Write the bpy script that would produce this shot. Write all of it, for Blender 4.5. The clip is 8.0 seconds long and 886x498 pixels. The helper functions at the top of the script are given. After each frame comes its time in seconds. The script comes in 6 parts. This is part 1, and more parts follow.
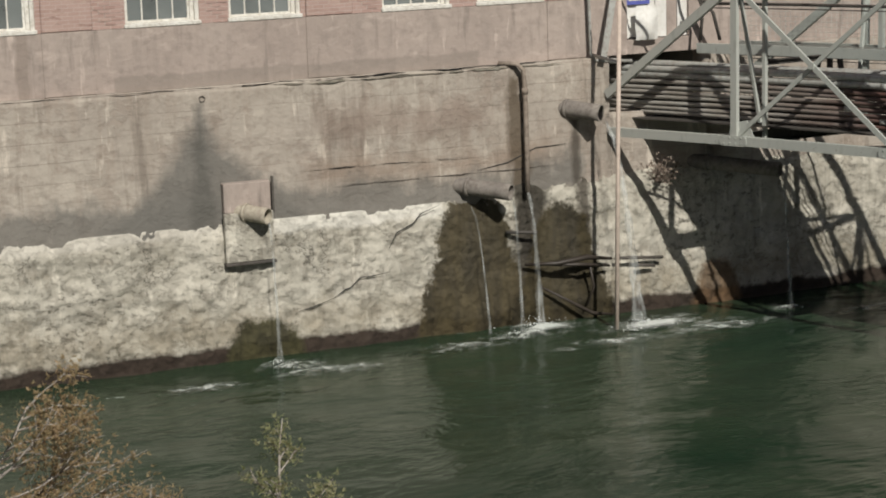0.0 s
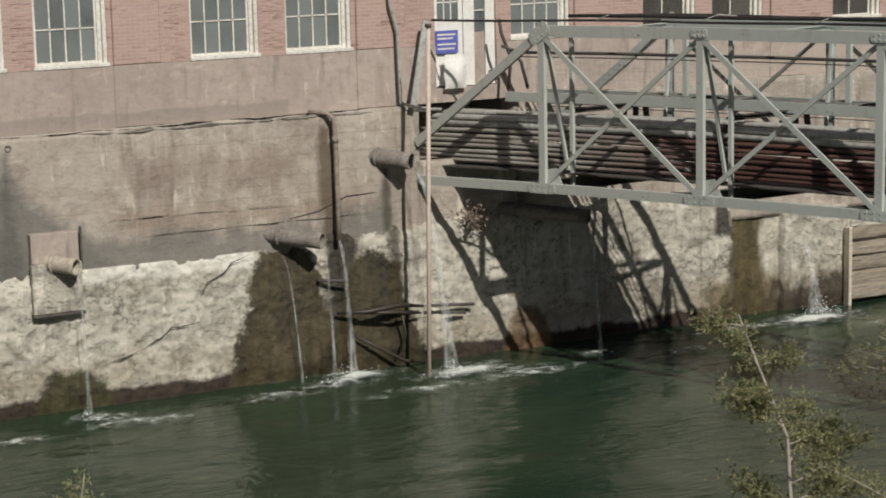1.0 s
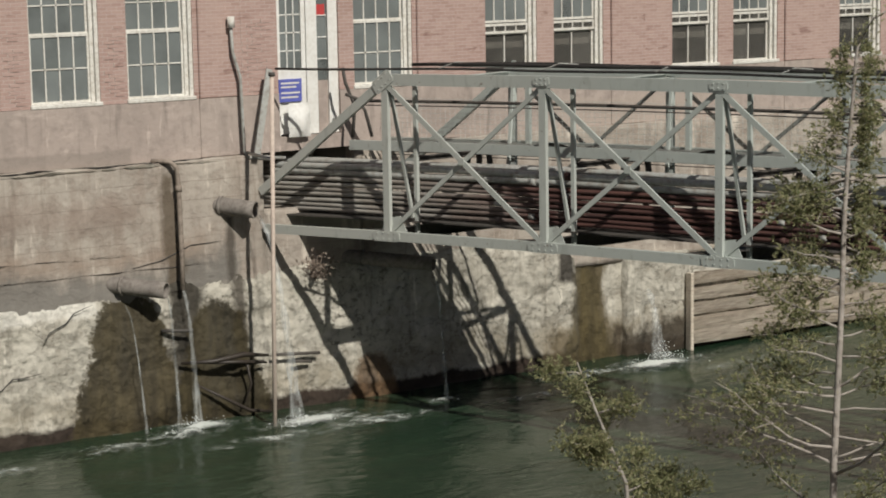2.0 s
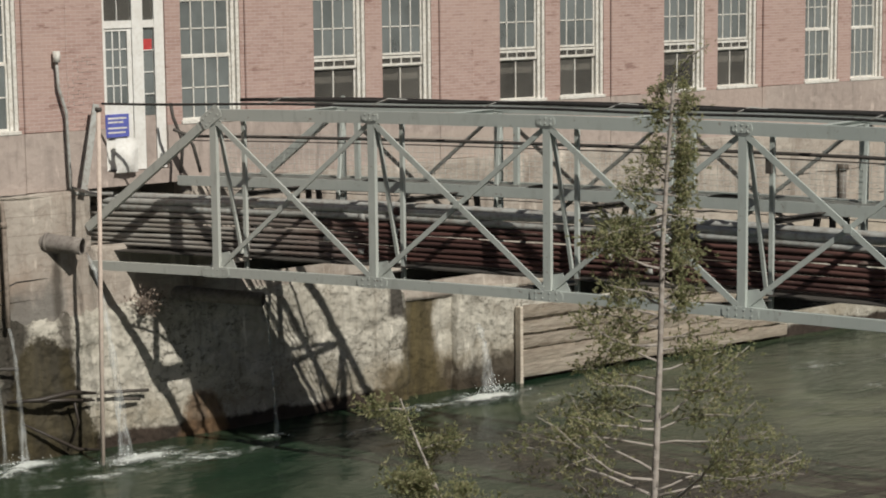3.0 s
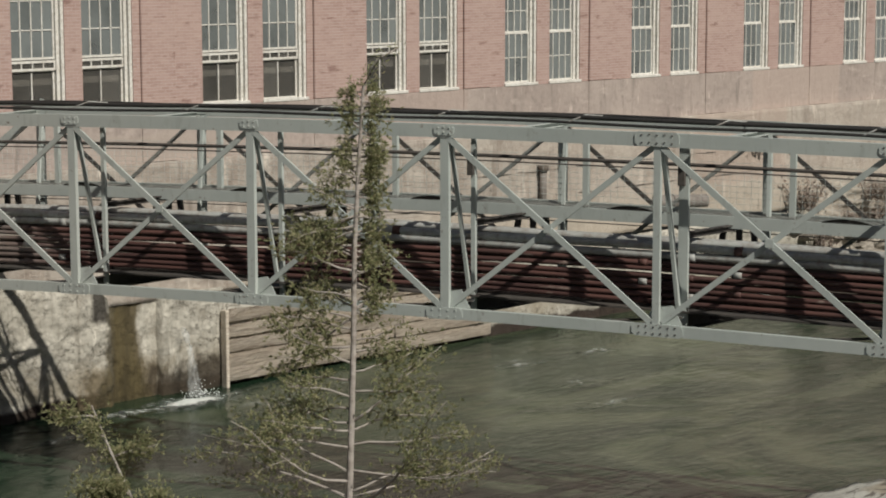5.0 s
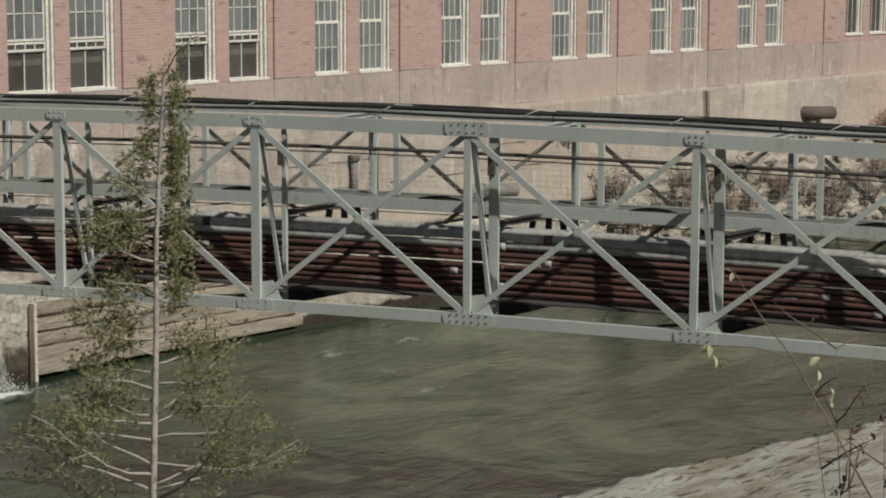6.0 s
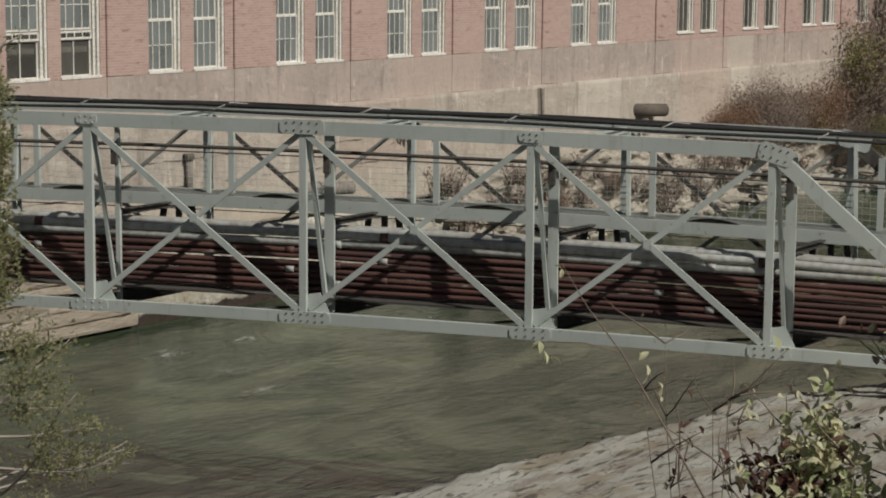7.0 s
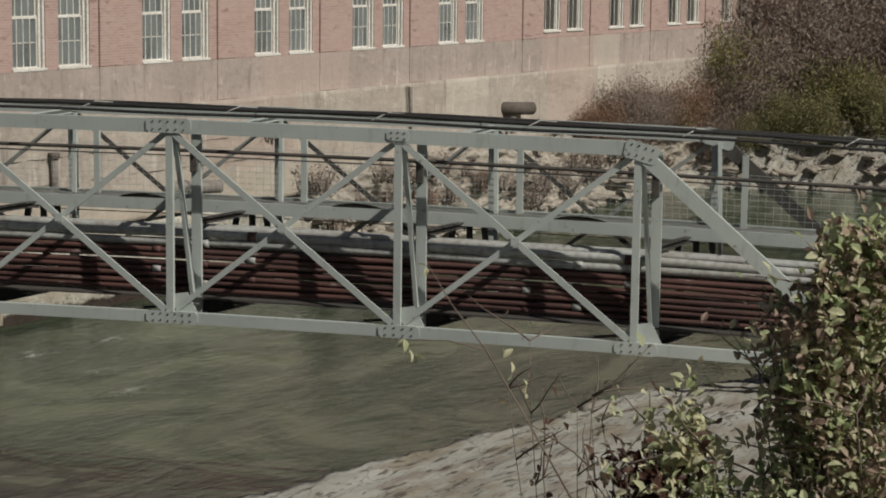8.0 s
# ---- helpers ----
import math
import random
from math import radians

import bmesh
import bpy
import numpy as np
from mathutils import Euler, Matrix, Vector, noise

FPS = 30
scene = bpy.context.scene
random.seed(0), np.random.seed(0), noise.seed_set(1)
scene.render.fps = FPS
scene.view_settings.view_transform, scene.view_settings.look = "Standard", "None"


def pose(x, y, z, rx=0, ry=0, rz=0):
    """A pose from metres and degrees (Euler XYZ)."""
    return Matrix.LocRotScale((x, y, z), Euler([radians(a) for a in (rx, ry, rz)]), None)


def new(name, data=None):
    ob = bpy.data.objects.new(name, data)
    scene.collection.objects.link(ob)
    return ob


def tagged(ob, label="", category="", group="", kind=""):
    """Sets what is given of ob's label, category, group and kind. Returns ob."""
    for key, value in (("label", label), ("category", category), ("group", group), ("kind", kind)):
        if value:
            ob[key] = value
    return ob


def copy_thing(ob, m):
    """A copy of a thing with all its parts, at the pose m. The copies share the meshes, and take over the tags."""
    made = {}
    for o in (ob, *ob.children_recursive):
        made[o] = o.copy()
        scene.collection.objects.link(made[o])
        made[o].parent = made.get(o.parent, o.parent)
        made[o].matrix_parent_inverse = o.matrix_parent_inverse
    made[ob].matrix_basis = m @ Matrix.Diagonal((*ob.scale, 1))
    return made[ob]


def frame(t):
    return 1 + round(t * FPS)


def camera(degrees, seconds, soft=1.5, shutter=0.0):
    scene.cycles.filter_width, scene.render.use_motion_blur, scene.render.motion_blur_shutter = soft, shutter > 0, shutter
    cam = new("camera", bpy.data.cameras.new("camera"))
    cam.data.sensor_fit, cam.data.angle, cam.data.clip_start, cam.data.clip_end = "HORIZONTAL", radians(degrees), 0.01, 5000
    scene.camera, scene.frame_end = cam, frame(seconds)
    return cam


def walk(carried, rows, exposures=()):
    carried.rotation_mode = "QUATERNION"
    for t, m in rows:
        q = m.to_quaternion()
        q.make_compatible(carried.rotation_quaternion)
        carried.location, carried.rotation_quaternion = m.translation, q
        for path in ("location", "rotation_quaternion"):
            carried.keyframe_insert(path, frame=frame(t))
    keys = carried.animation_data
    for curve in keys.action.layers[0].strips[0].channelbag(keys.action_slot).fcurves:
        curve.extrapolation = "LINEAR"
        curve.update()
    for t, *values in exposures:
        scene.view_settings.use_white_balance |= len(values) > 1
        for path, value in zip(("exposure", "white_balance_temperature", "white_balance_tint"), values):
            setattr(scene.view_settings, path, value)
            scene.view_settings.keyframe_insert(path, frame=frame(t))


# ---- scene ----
# A long lens on a tripod, panned to the right; the eye sits a little ahead of the pivot.
cam = camera(23.93, 8.0, soft=1.9)
PATH = [
    (0.0, pose(0.092, -38.211, 9.981, 78.593, 1.672, -22.337)),
    (0.5, pose(0.102, -38.215, 9.983, 79.113, 1.437, -24.805)),
    (1.0, pose(0.113, -38.220, 9.986, 79.781, 1.237, -27.479)),
    (1.5, pose(0.122, -38.224, 9.989, 80.467, 1.047, -29.716)),
    (1.7, pose(0.124, -38.225, 9.990, 80.700, 1.045, -30.466)),
    (2.8, pose(0.143, -38.236, 9.994, 81.787, 0.597, -35.439)),
    (3.0, pose(0.146, -38.239, 9.995, 81.902, 0.597, -36.343)),
    (3.5, pose(0.154, -38.244, 9.995, 81.906, 0.460, -38.465)),
    (4.0, pose(0.160, -38.249, 9.995, 81.940, 0.338, -40.337)),
    (4.5, pose(0.166, -38.255, 9.995, 81.922, 0.236, -42.278)),
    (4.7, pose(0.169, -38.257, 9.995, 81.932, 0.190, -43.049)),
    (5.8, pose(0.185, -38.274, 9.994, 81.734, -0.152, -48.517)),
    (6.0, pose(0.188, -38.278, 9.994, 81.658, -0.212, -49.519)),
    (6.5, pose(0.195, -38.286, 9.994, 81.635, -0.322, -51.815)),
    (7.0, pose(0.200, -38.293, 9.994, 81.627, -0.474, -53.988)),
    (7.5, pose(0.206, -38.301, 9.993, 81.602, -0.641, -56.172)),
    (8.0, pose(0.209, -38.306, 9.994, 81.619, -0.724, -57.573)),
]
walk(cam, PATH, [(0.0, -0.10), (1.5, -0.12), (3.0, -0.12), (4.5, -0.12), (6.0, -0.21), (8.0, -0.28)])

# ---- light ----
SUN_WAY = Vector((0.05, 0.72, -0.63)).normalized()
world = bpy.data.worlds.new("sky_world")
scene.world = world
world.use_nodes = True
sky = world.node_tree.nodes.new("ShaderNodeTexSky")
sky.sky_type, sky.sun_disc = "NISHITA", False
sky.sun_elevation, sky.sun_rotation = radians(41.1), radians(184.0)
sky.dust_density = 2.0
background = world.node_tree.nodes["Background"]
background.inputs["Strength"].default_value = 0.029
world.node_tree.links.new(sky.outputs["Color"], background.inputs["Color"])
sun = new("sun", bpy.data.lights.new("sun", "SUN"))
sun.data.energy, sun.data.angle, sun.data.color = 4.2, radians(0.53), (1.0, 0.955, 0.86)
sun.matrix_world = Matrix.Translation((0, -60, 60)) @ SUN_WAY.to_track_quat("-Z", "Y").to_matrix().to_4x4()


# ---- building helpers ----
def node(tree, kind, **values):
    n = tree.nodes.new(kind)
    for key, value in values.items():
        n.inputs[key.replace("_", " ")].default_value = value
    return n


def wire(tree, a, b):
    tree.links.new(a, b)


def blank(name, rough=0.8, metal=0.0):
    m = bpy.data.materials.new(name)
    m.use_nodes = True
    b = m.node_tree.nodes["Principled BSDF"]
    b.inputs["Roughness"].default_value, b.inputs["Metallic"].default_value = rough, metal
    return m, m.node_tree, b


def where(tree, scale=(1, 1, 1), local=False, spin=0.0):
    """World place (or the thing's own), scaled."""
    src = tree.nodes.new("ShaderNodeTexCoord").outputs["Object"] if local else tree.nodes.new("ShaderNodeNewGeometry").outputs["Position"]
    mp = tree.nodes.new("ShaderNodeMapping")
    mp.inputs["Scale"].default_value = scale
    mp.inputs["Rotation"].default_value = (0, 0, radians(spin))
    wire(tree, src, mp.inputs["Vector"])
    return mp.outputs["Vector"]


def speckle(tree, vec, scale, detail=5, rough=0.6, lo=0.4, hi=0.6):
    """Noise between two edges, as a mask."""
    n = node(tree, "ShaderNodeTexNoise", Scale=scale, Detail=detail, Roughness=rough)
    wire(tree, vec, n.inputs["Vector"])
    r = node(tree, "ShaderNodeMapRange", From_Min=lo, From_Max=hi)
    wire(tree, n.outputs["Fac"], r.inputs["Value"])
    return r.outputs["Result"]


def mixed(tree, fac, a, b):
    n = tree.nodes.new("ShaderNodeMix")
    n.data_type = "RGBA"
    for value, slot in ((fac, n.inputs[0]), (a, n.inputs[6]), (b, n.inputs[7])):
        if isinstance(value, (int, float)):
            slot.default_value = value
        elif isinstance(value, tuple):
            slot.default_value = (*value, 1)
        else:
            wire(tree, value, slot)
    return n.outputs[2]


def calc(tree, op, a, b=0.0, clamp=False):
    n = tree.nodes.new("ShaderNodeMath")
    n.operation, n.use_clamp = op, clamp
    for value, slot in ((a, n.inputs[0]), (b, n.inputs[1])):
        if isinstance(value, (int, float)):
            slot.default_value = value
        else:
            wire(tree, value, slot)
    return n.outputs[0]


def relief(tree, bsdf, height, strength=0.4, distance=0.02):
    b = node(tree, "ShaderNodeBump", Strength=strength, Distance=distance)
    wire(tree, height, b.inputs["Height"])
    wire(tree, b.outputs["Normal"], bsdf.inputs["Normal"])


def plain(name, a, b, c=None, rough=0.8, metal=0.0, big=0.6, fine=9.0, bump=0.3, stretch=(1, 1, 1), vary=0.0, local=False):
    """A worn surface: colour a, patches of b, fine specks of c."""
    m, tree, bsdf = blank(name, rough, metal)
    vec = where(tree, stretch, local)
    col = mixed(tree, speckle(tree, vec, big, lo=0.35, hi=0.65), a, b)
    grain = speckle(tree, vec, fine, lo=0.45, hi=0.7)
    col = mixed(tree, calc(tree, "MULTIPLY", grain, 0.7), col, c or tuple(0.7 * x for x in a))
    if vary:
        info = tree.nodes.new("ShaderNodeObjectInfo")
        hsv = tree.nodes.new("ShaderNodeHueSaturation")
        wire(tree, calc(tree, "ADD", calc(tree, "MULTIPLY", info.outputs["Random"], vary), 1 - vary / 2), hsv.inputs["Value"])
        wire(tree, col, hsv.inputs["Color"])
        col = hsv.outputs["Color"]
    wire(tree, col, bsdf.inputs["Base Color"])
    if bump:
        relief(tree, bsdf, speckle(tree, vec, fine, lo=0.2, hi=0.8), bump, 0.015)
    return m


def part(name, bm, material, parent=None, label=""):
    """One bmesh as one mesh object, in its parent's frame."""
    me = bpy.data.meshes.new(name)
    bm.normal_update()
    bm.to_mesh(me)
    bm.free()
    return share(name, me, material, parent, label)


def share(name, me, material, parent=None, label=""):
    if material is not None and not me.materials:
        me.materials.append(material)
    ob = new(name, me)
    if parent is not None:
        ob.parent = parent
    if label:
        ob["label"] = label
    return ob


def thing(name, at, label, category, group="", kind="", turn=0.0):
    e = new(name)
    e.empty_display_size = 0.2
    e.matrix_basis = pose(*at, 0, 0, turn)
    return tagged(e, label, category, group, kind)


def box(bm, lo, hi, bevel=0.0):
    """An upright box from corner to corner."""
    lo, hi = Vector(lo), Vector(hi)
    made = bmesh.ops.create_cube(bm, size=1, matrix=Matrix.Translation((lo + hi) / 2) @ Matrix.Diagonal((*(hi - lo), 1)))
    if bevel:
        edges = list({e for v in made["verts"] for e in v.link_edges})
        bmesh.ops.bevel(bm, geom=edges, offset=bevel, segments=1, affect="EDGES")


def boxed(lo, hi, bevel=0.0):
    bm = bmesh.new()
    box(bm, lo, hi, bevel)
    return bm


def bar(bm, a, b, wide, deep, side=(0, 1, 0)):
    """A straight bar of oblong section from a to b; wide lies across side, deep along it."""
    a, b = Vector(a), Vector(b)
    way = b - a
    z = way.normalized()
    y = Vector(side)
    y = (y - z * y.dot(z)).normalized()
    x = y.cross(z)
    m = Matrix((x, y, z)).transposed().to_4x4()
    bmesh.ops.create_cube(bm, size=1, matrix=Matrix.Translation((a + b) / 2) @ m @ Matrix.Diagonal((wide, deep, way.length, 1)))


def beam(a, b, wide, deep, web=0.02, side=(0, 1, 0)):
    """A rolled channel, in one piece: its flat back faces against side, its two flanges along it."""
    bm = bmesh.new()
    a, b = Vector(a), Vector(b)
    z = (b - a).normalized()
    y = Vector(side)
    y = (y - z * y.dot(z)).normalized()
    x = y.cross(z)
    w, d = wide / 2, deep / 2
    shape = [(-w, -d), (w, -d), (w, d), (w - web, d), (w - web, -d + web), (-w + web, -d + web), (-w + web, d), (-w, d)]
    rings = [[bm.verts.new(q + x * p + y * r) for p, r in shape] for q in (a, b)]
    for k in range(8):
        j = (k + 1) % 8
        bm.faces.new((rings[0][k], rings[0][j], rings[1][j], rings[1][k]))
    for ring in rings:
        bm.faces.new((ring[0], ring[1], ring[4], ring[5]))
        bm.faces.new((ring[1], ring[2], ring[3], ring[4]))
        bm.faces.new((ring[0], ring[5], ring[6], ring[7]))
    bmesh.ops.recalc_face_normals(bm, faces=bm.faces)
    return bm


def tube(bm, points, radius, n=10, hollow=False, ends=True):
    """A round pipe along points; radius may be a list."""
    pts = [Vector(q) for q in points]
    rad = radius if isinstance(radius, (list, tuple)) else [radius] * len(pts)
    rings = []
    for i, q in enumerate(pts):
        way = (pts[min(i + 1, len(pts) - 1)] - pts[max(i - 1, 0)]).normalized()
        x = way.cross(Vector((0.01, 0.02, 1)) if abs(way.z) < 0.9 else Vector((1, 0.01, 0.02))).normalized()
        y = way.cross(x)
        rings.append([bm.verts.new(q + (x * math.cos(2 * math.pi * k / n) + y * math.sin(2 * math.pi * k / n)) * rad[i]) for k in range(n)])
    for r0, r1 in zip(rings, rings[1:]):
        for k in range(n):
            bm.faces.new((r0[k], r0[(k + 1) % n], r1[(k + 1) % n], r1[k])).smooth = True
    if ends and not hollow:
        bm.faces.new(rings[0])
        bm.faces.new(rings[-1][::-1])
    if hollow:
        way = (pts[-2] - pts[-1]).normalized()
        last = rings[-1]
        lip = [bm.verts.new(pts[-1] + (v.co - pts[-1]) * 0.86) for v in last]
        inside = [bm.verts.new(v.co + way * rad[-1] * 3) for v in lip]
        for k in range(n):
            j = (k + 1) % n
            bm.faces.new((last[k], last[j], lip[j], lip[k]))
            bm.faces.new((lip[k], lip[j], inside[j], inside[k]))
        bm.faces.new(inside)
    bmesh.ops.recalc_face_normals(bm, faces=bm.faces) if len(bm.faces) < 400 else None


def piped(points, radius, n=10, hollow=False):
    bm = bmesh.new()
    tube(bm, points, radius, n, hollow)
    return bm


def sheet(nx, ny, at):
    """A grid of faces through at(i / nx, j / ny)."""
    bm = bmesh.new()
    vs = [[bm.verts.new(at(i / nx, j / ny)) for j in range(ny + 1)] for i in range(nx + 1)]
    for i in range(nx):
        for j in range(ny):
            bm.faces.new((vs[i][j], vs[i + 1][j], vs[i + 1][j + 1], vs[i][j + 1])).smooth = True
    return bm


def rnd(a, b):
    return random.uniform(a, b)


def fract(x, y, z, octaves=5):
    return noise.fractal(Vector((x, y, z)), 0.8, 2.1, octaves)


# ---- materials ----
def brick_material():
    m, tree, bsdf = blank("weathered_brick", 0.9)
    geo = tree.nodes.new("ShaderNodeNewGeometry")
    sep = tree.nodes.new("ShaderNodeSeparateXYZ")
    wire(tree, geo.outputs["Position"], sep.inputs["Vector"])
    com = tree.nodes.new("ShaderNodeCombineXYZ")
    wire(tree, calc(tree, "ADD", sep.outputs["X"], sep.outputs["Y"]), com.inputs["X"])
    wire(tree, sep.outputs["Z"], com.inputs["Y"])
    b = node(tree, "ShaderNodeTexBrick", Scale=1.0, Mortar_Size=0.006, Mortar_Smooth=0.3, Bias=-0.1, Brick_Width=0.215, Row_Height=0.073)
    b.inputs["Color1"].default_value = (0.425, 0.298, 0.268, 1)
    b.inputs["Color2"].default_value = (0.35, 0.23, 0.203, 1)
    b.inputs["Mortar"].default_value = (0.48, 0.40, 0.365, 1)
    wire(tree, com.outputs["Vector"], b.inputs["Vector"])
    vec = where(tree)
    col = mixed(tree, calc(tree, "MULTIPLY", speckle(tree, vec, 0.45, lo=0.42, hi=0.68), 0.55), b.outputs["Color"], (0.46, 0.34, 0.30))
    col = mixed(tree, calc(tree, "MULTIPLY", speckle(tree, where(tree, (1.2, 1, 5)), 1.1, lo=0.6, hi=0.66), 0.6), col, (0.17, 0.085, 0.07))
    col = mixed(tree, calc(tree, "MULTIPLY", speckle(tree, where(tree, (1, 1, 6)), 2.2, lo=0.58, hi=0.64), 0.5), col, (0.48, 0.36, 0.31))
    wire(tree, col, bsdf.inputs["Base Color"])
    relief(tree, bsdf, calc(tree, "ADD", calc(tree, "MULTIPLY", b.outputs["Fac"], -0.6), speckle(tree, vec, 25, lo=0.2, hi=0.8)), 0.5, 0.012)
    return m


def masked(tree, sep, x0, x1, z0, z1, soft, wob, amount=0.5):
    """A stain with a wobbling edge: inside an oblong of the wall."""
    w = calc(tree, "MULTIPLY", calc(tree, "SUBTRACT", wob, 0.5), amount)
    edges = [calc(tree, "SUBTRACT", sep.outputs["X"], x0), calc(tree, "SUBTRACT", x1, sep.outputs["X"]),
             calc(tree, "SUBTRACT", sep.outputs["Z"], z0), calc(tree, "SUBTRACT", z1, sep.outputs["Z"])]
    d = edges[0]
    for e in edges[1:]:
        d = calc(tree, "MINIMUM", d, e)
    return calc(tree, "DIVIDE", calc(tree, "ADD", d, w), soft, clamp=True)


def wall_material(name, a, b, c, stains=(), fans=(), lines=True, spots=(0, 0, 0), spot_amount=0.0, bump=0.4, domes=(), spalled=False):
    """Old concrete: two tones in patches, streaks that run down, board lines, and stains (x0, x1, z0, z1, soft, colour, strength)."""
    m, tree, bsdf = blank(name, 0.92)
    vec = where(tree)
    geo = tree.nodes.new("ShaderNodeNewGeometry")
    sep = tree.nodes.new("ShaderNodeSeparateXYZ")
    wire(tree, geo.outputs["Position"], sep.inputs["Vector"])
    col = mixed(tree, speckle(tree, vec, 0.35, lo=0.38, hi=0.62), a, b)
    col = mixed(tree, calc(tree, "MULTIPLY", speckle(tree, where(tree, (3.0, 1, 0.5)), 0.9, lo=0.5, hi=0.7), 0.7), col, c)
    col = mixed(tree, calc(tree, "MULTIPLY", speckle(tree, where(tree, (2.6, 1, 0.3)), 1.2, detail=7, lo=0.56, hi=0.68), 0.6), col, tuple(0.55 * x for x in c))
    col = mixed(tree, calc(tree, "MULTIPLY", speckle(tree, where(tree, (3.5, 1, 0.6)), 1.1, detail=7, lo=0.6, hi=0.68), 0.75), col, tuple(min(0.75, 1.5 * x) for x in a))
    col = mixed(tree, calc(tree, "MULTIPLY", speckle(tree, vec, 5.0, lo=0.5, hi=0.7), 0.35), col, tuple(0.6 * x for x in c))
    col = mixed(tree, calc(tree, "MULTIPLY", speckle(tree, where(tree, (0.8, 1, 2)), 1.7, lo=0.58, hi=0.66), 0.45), col, tuple(min(1, 1.25 * x) for x in a))
    height = speckle(tree, vec, 7.0, detail=8, lo=0.25, hi=0.75)
    if lines:
        wave = calc(tree, "PINGPONG", calc(tree, "ADD", sep.outputs["Z"], calc(tree, "MULTIPLY", speckle(tree, vec, 0.6, lo=0, hi=1), 0.10)), 0.19)
        line = calc(tree, "MULTIPLY", calc(tree, "LESS_THAN", wave, 0.008), speckle(tree, vec, 0.8, lo=0.4, hi=0.56))
        col = mixed(tree, calc(tree, "MULTIPLY", line, 0.4), col, tuple(0.5 * x for x in c))
        height = calc(tree, "SUBTRACT", height, line)
    if spot_amount:
        sp = speckle(tree, where(tree, (0.8, 1, 1.1)), 2.4, detail=9, rough=0.74, lo=0.52, hi=0.60)
        col = mixed(tree, calc(tree, "MULTIPLY", sp, spot_amount), col, spots)
        height = calc(tree, "SUBTRACT", height, calc(tree, "MULTIPLY", sp, 0.8))
    if spalled:
        # flaked skin with sharp edges, small pits and wandering hairline cracks
        rough_ = speckle(tree, where(tree, (0.7, 1, 1)), 0.55, detail=4, lo=0.42, hi=0.56)
        flake = speckle(tree, where(tree, (0.9, 1, 1.2)), 1.5, detail=10, rough=0.70, lo=0.515, hi=0.55)
        col = mixed(tree, calc(tree, "MULTIPLY", flake, 0.55), col, tuple(min(0.8, 1.22 * x) for x in a))
        pit = speckle(tree, where(tree, (1, 1, 1.4)), 6.5, detail=6, rough=0.7, lo=0.565, hi=0.60)
        pit = calc(tree, "MULTIPLY", pit, calc(tree, "ADD", 0.15, calc(tree, "MULTIPLY", rough_, 0.85)))
        col = mixed(tree, calc(tree, "MULTIPLY", pit, 0.7), col, tuple(0.45 * x for x in c))
        cell = node(tree, "ShaderNodeTexVoronoi", Scale=0.75)
        cell.feature = "DISTANCE_TO_EDGE"
        bend = node(tree, "ShaderNodeTexNoise", Scale=1.6, Detail=6, Roughness=0.7)
        wire(tree, vec, bend.inputs["Vector"])
        push = tree.nodes.new("ShaderNodeVectorMath")
        push.operation = "MULTIPLY_ADD"
        wire(tree, bend.outputs["Color"], push.inputs[0])
        push.inputs[1].default_value = (1.1, 1.1, 1.1)
        wire(tree, vec, push.inputs[2])
        wire(tree, push.outputs["Vector"], cell.inputs["Vector"])
        slit = calc(tree, "SUBTRACT", 1.0, calc(tree, "DIVIDE", cell.outputs["Distance"], 0.012), clamp=True)
        slit = calc(tree, "MULTIPLY", slit, speckle(tree, vec, 0.5, lo=0.46, hi=0.56))
        col = mixed(tree, calc(tree, "MULTIPLY", slit, 0.85), col, tuple(0.25 * x for x in c))
        height = calc(tree, "SUBTRACT", calc(tree, "ADD", height, calc(tree, "MULTIPLY", calc(tree, "MULTIPLY", flake, rough_), 0.6)), calc(tree, "ADD", calc(tree, "MULTIPLY", pit, 0.8), slit))
    wob = node(tree, "ShaderNodeTexNoise", Scale=1.2, Detail=8, Roughness=0.65)
    wire(tree, where(tree, (1, 1, 0.6)), wob.inputs["Vector"])
    for x0, x1, z0, z1, soft, colour, strength in stains:
        fac = calc(tree, "MULTIPLY", masked(tree, sep, x0, x1, z0, z1, soft, wob.outputs["Fac"], min(2.4, 5.0 * soft)), strength)
        col = mixed(tree, fac, col, colour)
    for x0, z1, width, slope, soft, colour, strength in fans:
        w = calc(tree, "MULTIPLY", calc(tree, "SUBTRACT", wob.outputs["Fac"], 0.5), 3.0 * soft)
        fall = calc(tree, "SUBTRACT", z1, sep.outputs["Z"])
        reach = calc(tree, "ADD", width, calc(tree, "MULTIPLY", calc(tree, "POWER", calc(tree, "MAXIMUM", fall, 0.0), 1.6), slope))
        d = calc(tree, "SUBTRACT", reach, calc(tree, "ABSOLUTE", calc(tree, "SUBTRACT", sep.outputs["X"], x0)))
        d = calc(tree, "MINIMUM", d, calc(tree, "MULTIPLY", fall, 3.0))
        col = mixed(tree, calc(tree, "MULTIPLY", calc(tree, "DIVIDE", calc(tree, "ADD", d, w), soft, clamp=True), strength), col, colour)
